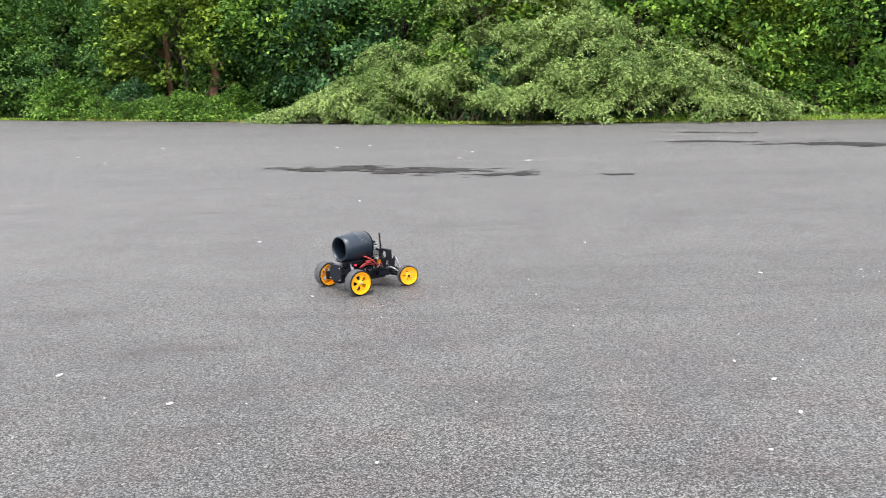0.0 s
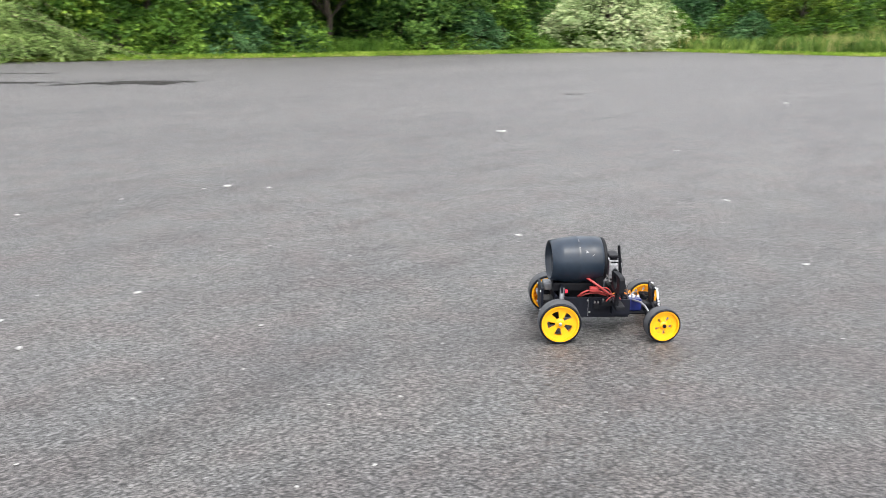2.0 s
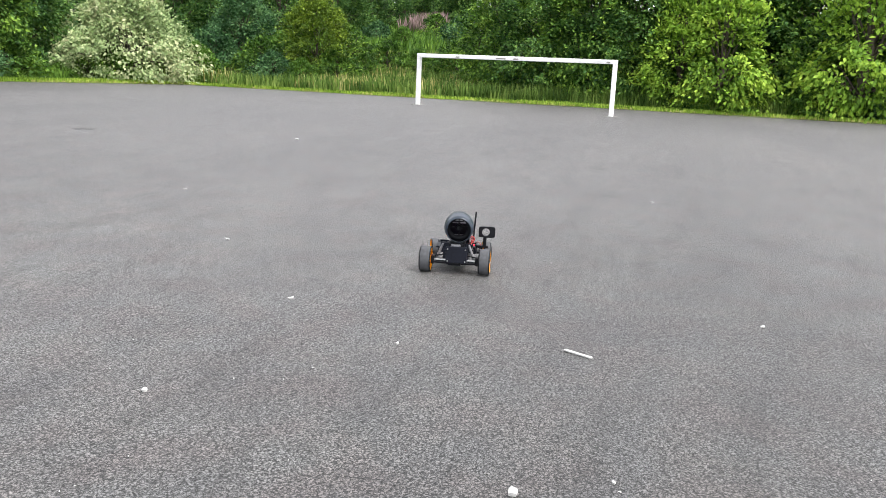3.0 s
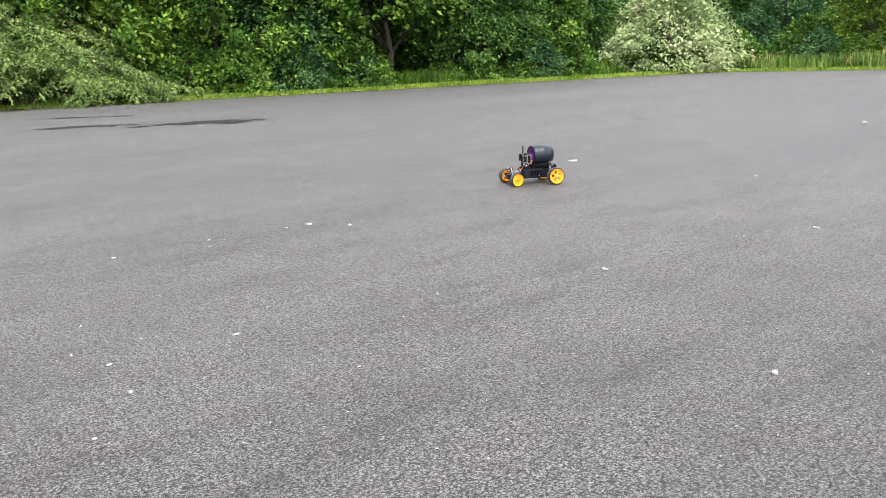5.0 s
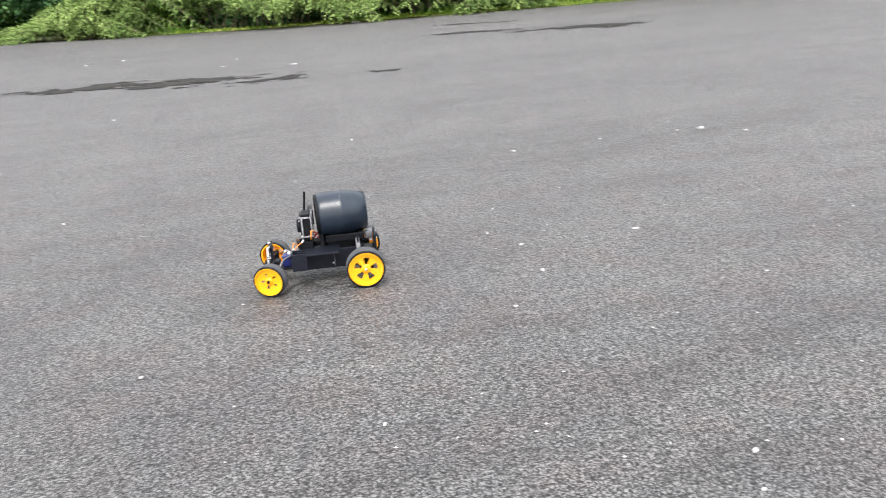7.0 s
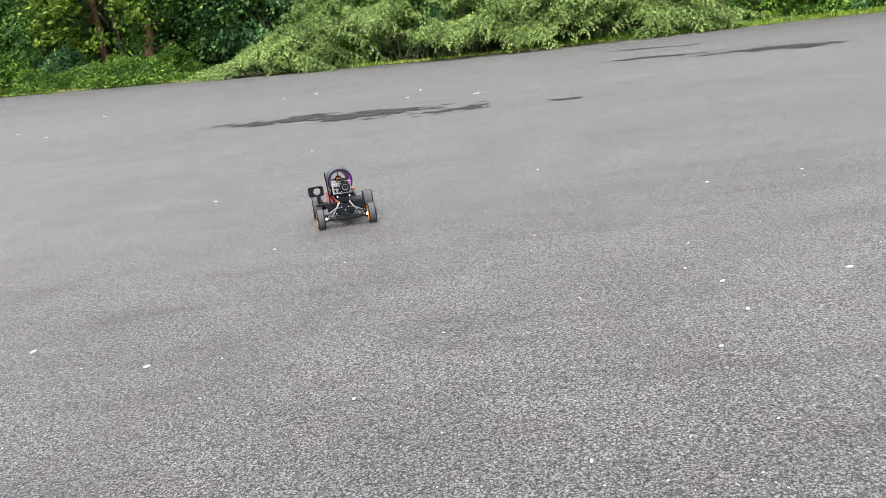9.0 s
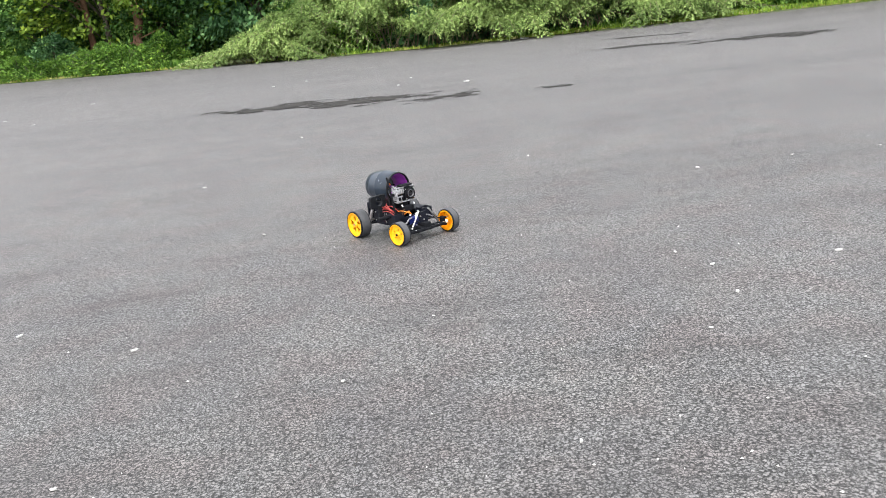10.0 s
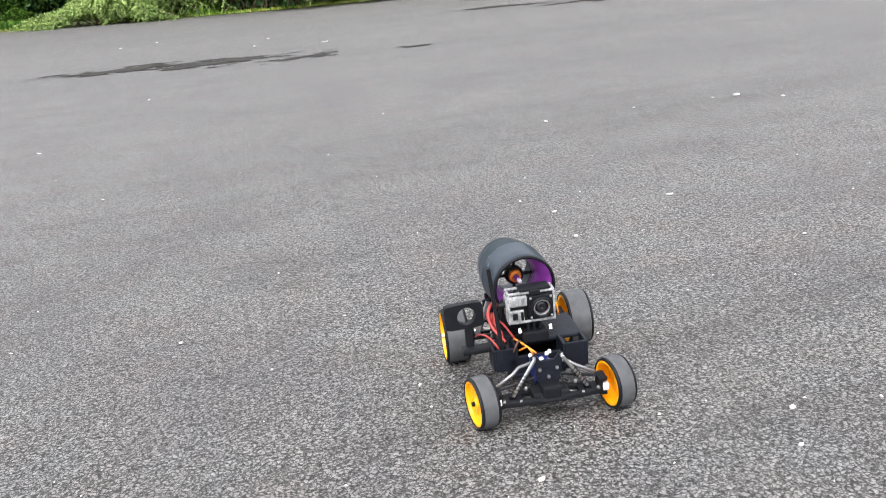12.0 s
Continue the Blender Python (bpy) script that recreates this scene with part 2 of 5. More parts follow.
M_LOW = leafy("bright_weed_leaves", (0.030, 0.085, 0.009), (0.076, 0.165, 0.022), (0.165, 0.280, 0.044))
M_PINK = leafy("pink_flowers", (0.12, 0.14, 0.06), (0.24, 0.18, 0.16), (0.38, 0.24, 0.27), 0.7, 0.3)
M_WHITE_PAINT = grainy("white_paint", (0.70, 0.70, 0.69), (0.86, 0.86, 0.85), 9, 0.45, bump=0.1)
M_CHIPPED = grainy("chipped_paint", (0.16, 0.16, 0.15), (0.34, 0.33, 0.31), 40, 0.8)
M_SCRAP = grainy("pale_scrap", (0.34, 0.34, 0.33), (0.58, 0.58, 0.56), 60, 0.8)
M_BLACK = grainy("black_plastic", (0.004, 0.0045, 0.006), (0.010, 0.011, 0.014), 90, 0.5, bump=0.1, spec=0.16)
M_PIPE = grainy("blue_black_pipe", (0.006, 0.012, 0.021), (0.013, 0.024, 0.041), 60, 0.36, bump=0.08)
M_CARBON = grainy("matt_black_plate", (0.004, 0.005, 0.009), (0.010, 0.012, 0.020), 120, 0.55, bump=0.2, spec=0.2)
M_RUBBER = grainy("dusty_rubber", (0.038, 0.040, 0.044), (0.085, 0.088, 0.096), 70, 0.85, bump=0.35)
M_RIM = grainy("yellow_plastic", (0.86, 0.36, 0.002), (0.93, 0.45, 0.006), 80, 0.38, bump=0.1)
M_STEEL = grainy("bright_steel", (0.5, 0.5, 0.5), (0.72, 0.72, 0.72), 90, 0.3, metal=1.0)
M_PURPLE = grainy("purple_anodised", (0.24, 0.04, 0.32), (0.38, 0.075, 0.48), 60, 0.35)
M_ORANGE = grainy("orange_plastic", (0.75, 0.22, 0.02), (0.88, 0.32, 0.04), 70, 0.4)
M_RED = grainy("red_cable", (0.30, 0.03, 0.03), (0.50, 0.07, 0.06), 90, 0.45)
M_BLUE_CASE = grainy("blue_servo_case", (0.006, 0.010, 0.07), (0.012, 0.025, 0.16), 90, 0.35)
M_WHITE_PART = grainy("white_plastic", (0.70, 0.70, 0.72), (0.86, 0.86, 0.88), 90, 0.35)
M_SILVER = grainy("silver_plastic", (0.20, 0.205, 0.215), (0.46, 0.47, 0.48), 90, 0.3, metal=0.3)
M_LENS = grainy("lens_glass", (0.004, 0.004, 0.006), (0.012, 0.012, 0.016), 40, 0.08)
M_RED_LIGHT = grainy("red_lens", (0.7, 0.02, 0.05), (0.9, 0.05, 0.10), 90, 0.25)


# ---- helpers for meshes ----
def mesh_object(name, verts, faces, mat, parent=None, smooth=False):
    me = bpy.data.meshes.new(name)
    me.from_pydata([tuple(v) for v in verts], [], faces)
    me.materials.append(mat)
    if smooth:
        me.polygons.foreach_set("use_smooth", [True] * len(me.polygons))
    ob = new(name, me)
    ob.parent = parent
    return ob


def part(name, bm, mat, parent, label="", smooth=False):
    bmesh.ops.recalc_face_normals(bm, faces=bm.faces)
    me = bpy.data.meshes.new(name)
    bm.to_mesh(me)
    bm.free()
    me.materials.append(mat)
    if smooth:
        me.polygons.foreach_set("use_smooth", [True] * len(me.polygons))
    ob = new(name, me)
    ob.parent = parent
    return tagged(ob, label=label)


def add_box(bm, lo, hi, bevel=0.0, m=None):
    r = bmesh.ops.create_cube(bm, size=1)
    for v in r["verts"]:
        v.co = Vector([lo[i] + (v.co[i] + 0.5) * (hi[i] - lo[i]) for i in range(3)])
    vs = r["verts"]
    if bevel:
        es = list({e for v in vs for e in v.link_edges})
        out = bmesh.ops.bevel(bm, geom=es, offset=bevel, segments=2, affect="EDGES", profile=0.6)
        vs = list({v for f in out["faces"] for v in f.verts} | {v for v in vs if v.is_valid})
    if m is not None:
        bmesh.ops.transform(bm, matrix=m, verts=vs)
    return vs


def add_tube(bm, pts, radii, seg=8, cap=True):
    pts = [Vector(p) for p in pts]
    if not hasattr(radii, "__len__"):
        radii = [radii] * len(pts)
    rings = []
    for i, p in enumerate(pts):
        d = (pts[min(i + 1, len(pts) - 1)] - pts[max(i - 1, 0)]).normalized()
        a = d.orthogonal().normalized() if i == 0 else (a - d * a.dot(d)).normalized()
        b = d.cross(a)
        rings.append([bm.verts.new(p + radii[i] * (math.cos(k * math.tau / seg) * a + math.sin(k * math.tau / seg) * b)) for k in range(seg)])
    for r, s in zip(rings, rings[1:]):
        for k in range(seg):
            bm.faces.new((r[k], r[(k + 1) % seg], s[(k + 1) % seg], s[k]))
    if cap:
        bm.faces.new(rings[0][::-1])
        bm.faces.new(rings[-1])


def add_lathe(bm, profile, axis="y", seg=32, centre=(0, 0, 0), closed=True):
    """A closed profile of (along, radius) turned round an axis."""
    rings = []
    for k in range(seg):
        c, s = math.cos(k * math.tau / seg), math.sin(k * math.tau / seg)
        ring = []
        for u, r in profile:
            v = {"y": (r * c, u, r * s), "x": (u, r * c, r * s), "z": (r * c, r * s, u)}[axis]
            ring.append(bm.verts.new(Vector(v) + Vector(centre)))
        rings.append(ring)
    n = len(profile)
    for k in range(seg):
        a, b = rings[k], rings[(k + 1) % seg]
        for i in range(n if closed else n - 1):
            j = (i + 1) % n
            bm.faces.new((a[i], a[j], b[j], b[i]))


# ---- ground ----
SIDE = ((-120.0, 57.5), (-40.0, 35.2), (-14.6, 28.2), (-6.6, 26.0), (0.8, 23.3), (9.0, 21.2), (17.0, 19.4), (27.3, 17.2), (70.0, 9.0))


def side_y(x):
    return float(np.interp(x, [p[0] for p in SIDE], [p[1] for p in SIDE]))


def end_x(y):
    return 25.2 + 0.13 * y


def rise(x, y):
    """The pitch climbs a little towards its far corner."""
    t = min(max((y - 8.0) / 18.0, 0.0), 1.0)
    return 0.021 * max(0.0, 1.5 - x) * t * t * (3 - 2 * t)


def outside(x, y):
    """Metres beyond the edge of the pitch, below nought within."""
    return max((y - side_y(x)) * 0.95, (x - end_x(y)) * 0.99)


def land(x, y):
    d = outside(x, y)
    bank = 0.0 if d < 0 else 0.03 + 0.14 * max(0.0, d - 2.0) ** 1.0 * min(1.0, d / 9.0)
    bank = min(bank, 9.0 + 0.02 * d)
    bump = 0.05 * noise.noise((x * 0.7, y * 0.7, 3)) * min(1.0, max(0.0, d))
    return rise(min(max(x, -60), 30), y) + bank + bump - (0.06 if d < 0 else 0.0)


def build_ground():
    xs = np.concatenate([np.linspace(-600, -62, 12), np.linspace(-60, 70, 131), np.linspace(75, 600, 12)])
    ys = np.concatenate([np.linspace(-600, -42, 12), np.linspace(-40, 70, 111), np.linspace(75, 600, 12)])
    v = [(x, y, land(x, y)) for y in ys for x in xs]
    w = len(xs)
    f = [(j * w + i, j * w + i + 1, j * w + w + i + 1, j * w + w + i) for j in range(len(ys) - 1) for i in range(w - 1)]
    g = mesh_object("ground", v, f, M_SOIL, smooth=True)
    tagged(g, "grassy bank rising round the asphalt pitch", "ground", kind="structure")
    nu, nv = 120, 110
    v = []
    for j in range(nv + 1):
        for i in range(nu + 1):
            x, y = 0.0, 0.0
            for _ in range(6):
                top = side_y(x) + 0.10 * noise.noise((x * 0.8, 0.0, 0.0)) + 0.05 * noise.noise((x * 4.0, 5.0, 0.0))
                y = -40 + (j / nv) * (top + 40)
                right = end_x(y) + 0.10 * noise.noise((0.0, y * 0.8, 9.0))
                x = -60 + (i / nu) * (right + 60)
            v.append((x, y, rise(x, y)))
    w = nu + 1
    f = [(j * w + i, j * w + i + 1, j * w + w + i + 1, j * w + w + i) for j in range(nv) for i in range(nu)]
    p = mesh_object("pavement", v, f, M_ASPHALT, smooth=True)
    tagged(p, "worn grey asphalt sports pitch with coarse chippings", "asphalt", kind="structure")


build_ground()


# ---- puddles and litter on the asphalt ----
def build_puddle(spots, seed, label, mat=None):
    """A thin damp patch: the cells of a fine net in which a ragged field is high."""
    cx = sum(s[0] for s in spots) / len(spots)
    cy = sum(s[1] for s in spots) / len(spots)
    reach = max(max(s[2], s[3]) + math.hypot(s[0] - cx, s[1] - cy) for s in spots) * 1.3
    step = max(0.02, reach / 95)
    k = int(reach / step)
    verts, faces, seen = [], [], {}

    def field(x, y):
        best = -9
        for sx, sy, a, b, turn in spots:
            c, s = math.cos(radians(turn)), math.sin(radians(turn))
            u, w = ((x - sx) * c + (y - sy) * s) / a, (-(x - sx) * s + (y - sy) * c) / b
            best = max(best, 1 - u * u - w * w)
        return best + 1.1 * noise.noise((x * 1.1 + seed, y * 2.4, seed)) + 1.1 * noise.noise((x * 2.6 + seed, y * 7.5, seed + 3)) + 1.15 * noise.noise((x * 7, y * 17, seed)) - 0.46

    for i in range(-k, k):
        for j in range(-k, k):
            if field(cx + i * step, cy + j * step) < 0.12:
                continue
            ids = []
            for di, dj in ((0, 0), (1, 0), (1, 1), (0, 1)):
                key = (i + di, j + dj)
                if key not in seen:
                    x, y = cx + (key[0] - 0.5) * step, cy + (key[1] - 0.5) * step
                    x += 0.3 * step * noise.noise((x * 40, y * 40, 1))
                    y += 0.3 * step * noise.noise((x * 40, y * 40, 7))
                    seen[key] = len(verts)
                    verts.append((x, y, rise(x, y) + 0.005))
                ids.append(seen[key])
            faces.append(ids)
    if faces:
        tagged(mesh_object("damp_patch", verts, faces, mat or M_WET), label, "puddle", "damp patches on the pitch")


build_puddle([(-0.1, 9.3, 0.95, 0.5, -22), (-1.15, 9.85, 0.85, 0.42, -18), (0.55, 8.8, 0.5, 0.42, -40)], 3, "long ragged dark damp patch on grey asphalt")
build_puddle([(1.66, 8.41, 0.18, 0.22, 0)], 11, "small dark damp patch on grey asphalt")
build_puddle([(5.35, 12.2, 1.0, 0.6, -35), (4.1, 13.3, 0.85, 0.3, -30)], 5, "drying dark puddle patch on grey asphalt")
build_puddle([(5.0, 16.2, 0.9, 0.24, -35)], 8, "thin dark damp streak on grey asphalt")
build_puddle([(17.9, 9.1, 0.22, 0.26, 0)], 14, "faint far damp patch on asphalt", M_DAMP)
build_puddle([(18.6, 8.5, 0.22, 0.26, 0)], 17, "faint far damp patch on asphalt", M_DAMP)
build_puddle([(19.0, 7.7, 0.20, 0.28, 0)], 19, "faint far damp patch on asphalt", M_DAMP)
build_puddle([(8.2, 6.5, 0.24, 0.14, -50)], 23, "small faint damp patch on asphalt", M_DAMP)

# x, y, length in metres of each pale scrap
SCRAPS = ((-1.1, 2.94, 0.03), (-0.71, 2.7, 0.028), (-4.36, 11.37, 0.07), (-5.2, 12.53, 0.07), (-4.54, 14.21, 0.09), (-1.61, 13.59, 0.08),
          (-1.14, 14.01, 0.08), (0.44, 12.07, 0.08), (1.01, 10.35, 0.11), (0.23, 10.96, 0.08), (-1.0, 5.1, 0.035), (-0.62, 6.82, 0.04),
          (0.67, 2.35, 0.014), (-0.16, 2.33, 0.014), (0.72, 4.86, 0.03), (4.79, 4.56, 0.09), (4.82, 3.16, 0.035), (2.47, 2.44, 0.04),
          (3.59, 2.21, 0.04), (2.82, 1.56, 0.03), (2.5, 1.09, 0.025), (1.96, 1.54, 0.03), (1.76, 0.64, 0.045), (1.86, 0.46, 0.02),
          (5.83, 0.38, 0.04), (3.09, 0.04, 0.035), (8.66, 4.12, 0.09), (2.23, 4.03, 0.06), (2.12, 4.05, 0.02), (2.35, 3.86, 0.03))
SPECKS = ((1.74, 4.08, 0.02), (1.31, 4.06, 0.03), (-0.52, 3.82, 0.02), (1.2, 2.76, 0.028), (1.3, 2.29, 0.014), (0.82, 2.55, 0.022),
          (0.79, 1.63, 0.018), (0.37, 1.6, 0.016), (0.27, 1.94, 0.015), (0.74, 1.54, 0.012), (0.8, 2.93, 0.02), (-0.67, 2.03, 0.018), (0.85, 2.78, 0.024))


def build_scrap(x, y, size, k):
    """A curled flake with an uneven rim."""
    rnd = random.Random(100 + k)
    bm = bmesh.new()
    n = 9
    turn, thin = rnd.random() * math.tau, 0.45 + 0.3 * rnd.random()
    top, low = [], []
    for i in range(n):
        a = i * math.tau / n
        r = size / 2 * (0.75 + 0.4 * rnd.random())
        u, w = r * math.cos(a), r * thin * math.sin(a)
        px, py = u * math.cos(turn) - w * math.sin(turn), u * math.sin(turn) + w * math.cos(turn)
        lift = 0.12 * size * abs(math.cos(a)) * rnd.random()
        top.append(bm.verts.new((px, py, 0.003 + lift + 0.05 * size)))
        low.append(bm.verts.new((px * 0.96, py * 0.96, 0.001)))
    mid = bm.verts.new((0, 0, 0.003 + 0.06 * size))
    for i in range(n):
        j = (i + 1) % n
        bm.faces.new((top[i], top[j], mid))
        bm.faces.new((low[i], low[j], top[j], top[i]))
    bm.faces.new(low[::-1])
    ob = part("litter_scrap", bm, M_SCRAP, None)
    ob.location = (x, y, rise(x, y))
    tagged(ob, "small pale scrap lying on grey asphalt", "litter", "pale scraps on the pitch")


for _k, (_x, _y, _s) in enumerate(SCRAPS + SPECKS):
    build_scrap(_x, _y, (0.85 if math.hypot(_x, _y) > 6 else 0.72) * _s, _k)
build_scrap(3.88, 22.35, 0.26, 90)
_bm = bmesh.new()
add_box(_bm, (-0.045, -0.006, 0.001), (0.045, 0.006, 0.006), 0.002)
_ob = part("plastic_strip", _bm, M_SCRAP, None)
_ob.matrix_world = pose(2.595, 0.59, 0, 0, 0, 62)
tagged(_ob, "thin white plastic strip lying on grey asphalt", "litter")


def build_specks():
    """Countless pale chips scattered over the pitch."""
    rnd = random.Random(5)
    v, f = [], []
    for _ in range(420):
        r = 1.0 + 13 * rnd.random() ** 1.6
        a = rnd.uniform(-0.6, 2.1)
        x, y = 0.1 + r * math.sin(a), 0.6 + r * math.cos(a)
        if outside(x, y) > -0.5:
            continue
        s = rnd.uniform(0.0015, 0.0036) * (1 + 0.12 * r)
        t = rnd.random() * 3.1
        c, d = math.cos(t) * s, math.sin(t) * s
        b = len(v)
        z = rise(x, y)
        v += [(x - c, y - d, z + 0.001), (x + d * 0.6, y - c * 0.6, z + 0.001), (x + c, y + d, z + 0.001), (x - d * 0.6, y + c * 0.6, z + 0.001), (x, y, z + 0.004)]
        f += [(b, b + 1, b + 4), (b + 1, b + 2, b + 4), (b + 2, b + 3, b + 4), (b + 3, b, b + 4)]
    tagged(mesh_object("pale_chips", v, f, M_SCRAP), "scattered pale chips on the asphalt", "grit", kind="stuff")


build_specks()


# ---- goal ----
def build_goal():
    left, right = Vector((20.49, 6.13, 0)), Vector((19.575, 1.22, 0))
    goal = new("goal")
    goal.location = (left + right) / 2
    way = (left - right).normalized()
    goal.rotation_euler = (0, 0, math.atan2(way.y, way.x))
    half, wide, high = (left - right).length / 2, 0.095, 1.262
    for s in (-1, 1):
        bm = bmesh.new()
        add_box(bm, (s * half - wide / 2 - s * wide / 2, -wide / 2, 0.0), (s * half + wide / 2 - s * wide / 2, wide / 2, high - wide), 0.012)
        post = part("post", bm, M_WHITE_PAINT, goal)
        bm = bmesh.new()
        add_box(bm, (s * half - 0.14 - s * 0.05, -0.13, 0.0), (s * half + 0.14 - s * 0.05, 0.13, 0.012), 0.004)
        part("base_plate", bm, M_CHIPPED, post, "worn grey base plate")
    bm = bmesh.new()
    add_box(bm, (-half, -wide / 2 - 0.002, high - wide), (half, wide / 2 + 0.002, high), 0.012)
    bar = part("crossbar", bm, M_WHITE_PAINT, goal)
    for x, w in ((0.28, 0.12), (-0.1, 0.06), (1.4, 0.05), (-2.3, 0.04)):
        bm = bmesh.new()
        add_box(bm, (x - w, wide / 2 + 0.001, high - 0.075), (x + w, wide / 2 + 0.006, high - 0.045), 0.002)
        part("paint_chip", bm, M_CHIPPED, bar, "dark chipped spot in the paint")
    tagged(goal, "white painted steel goal frame with no net", "goal")


build_goal()


# ---- plants ----
def leaf_mesh(name, centre, out, length, mat, parent, rng, width=0.55, flat=0.6, size_jitter=0.35):
    """Folded leaves at the given places, pointing out and down, their faces mostly to the sky."""
    n = len(centre)
    ln = length * (1 + size_jitter * (rng.random(n) * 2 - 1))[:, None]
    ax = out + rng.normal(0, 0.55, (n, 3)) + np.array([0, 0, -0.25])
    ax /= np.linalg.norm(ax, axis=1)[:, None] + 1e-9
    up = rng.normal(0, 0.55, (n, 3)) + np.array([0, 0, flat]) + 0.45 * out
    side = np.cross(ax, up)
    side /= np.linalg.norm(side, axis=1)[:, None] + 1e-9
    nor = np.cross(side, ax)
    wd = ln * width * 0.5
    base, tip = centre - ax * ln * 0.5, centre + ax * ln * 0.5 - nor * ln * 0.08
    mid = centre - ax * ln * 0.08 - nor * ln * 0.10
    v = np.stack([base, mid + side * wd + nor * ln * 0.14, tip, mid - side * wd + nor * ln * 0.14], 1).reshape(-1, 3)
    i = np.arange(n)[:, None] * 4
    f = np.concatenate([i + [0, 1, 2], i + [0, 2, 3]], 1).reshape(-1)
    me = bpy.data.meshes.new(name)
    me.vertices.add(4 * n)
    me.vertices.foreach_set("co", v.astype(np.float32).ravel())
    me.loops.add(6 * n)
    me.loops.foreach_set("vertex_index", f.astype(np.int32))
    me.polygons.add(2 * n)
    me.polygons.foreach_set("loop_start", np.arange(0, 6 * n, 3, dtype=np.int32))
    me.update(calc_edges=True)
    me.materials.append(mat)
    ob = new(name, me)
    ob.parent = parent
    return ob


def build_tree(name, seed, height, spread, clumps, per, leaf, mat, bark=None, clear=0.15, tight=0.26, lean=(0, 0), top_heavy=0.55, stout=0.035):
    """A trunk with limbs and a ragged crown of leaf sprays in shelves with gaps between."""
    rng = np.random.default_rng(seed)
    tree = new(name)
    pts = []
    while len(pts) < clumps:
        h = clear + (1 - clear) * rng.random()
        prof = math.sin(math.pi * min(1, max(0.02, (h - clear) / (1 - clear))) ** top_heavy) ** 0.6
        a = rng.random() * math.tau
        wob = 1 + 0.35 * noise.noise((math.cos(a) * 1.5 + seed, math.sin(a) * 1.5, h * 3.0))
        r = spread * prof * wob * (0.35 + 0.65 * rng.random() ** 0.45)
        pts.append((r * math.cos(a) + lean[0] * h, r * math.sin(a) + lean[1] * h, h * height))
    pts = np.array(pts)
    # stem and limbs
    bm = bmesh.new()
    n = 6
    stem = [Vector((lean[0] * i / n + 0.07 * rng.normal(), lean[1] * i / n + 0.07 * rng.normal(), height * 0.8 * i / n)) for i in range(n + 1)]
    stem[0] = Vector((0, 0, -0.3))
    rad = stout * height ** 0.8
    add_tube(bm, stem, [rad * (1.25 - i / n) + 0.008 for i in range(n + 1)], 7)
    for k in rng.choice(len(pts), min(26, len(pts)), replace=False):
        p = Vector(pts[k])
        b = stem[min(n, max(1, int(n * (p.z / height) * 0.7)))]
        q = b.lerp(p, 0.5) + Vector(rng.normal(0, 0.12, 3)) + Vector((0, 0, 0.1))
        add_tube(bm, [b, q, p], [rad * 0.38, rad * 0.22, 0.006], 5)
    part("trunk", bm, bark or M_BARK, tree, smooth=True)
    # leaves
    cen = np.repeat(pts, per, 0)
    out = cen - np.array([0, 0, height * 0.42])
    out /= np.linalg.norm(out, axis=1)[:, None] + 1e-9
    size = np.repeat(0.6 + 0.8 * rng.random(len(pts)), per)[:, None]
    off = rng.normal(0, 1, (len(cen), 3)) * np.array([tight, tight, tight * 0.42]) * size
    off[:, 2] -= 0.35 * (off[:, 0] ** 2 + off[:, 1] ** 2) / max(tight, 0.05)
    leaf_mesh("crown", cen + off, out, leaf, mat, tree, rng)
    return tree


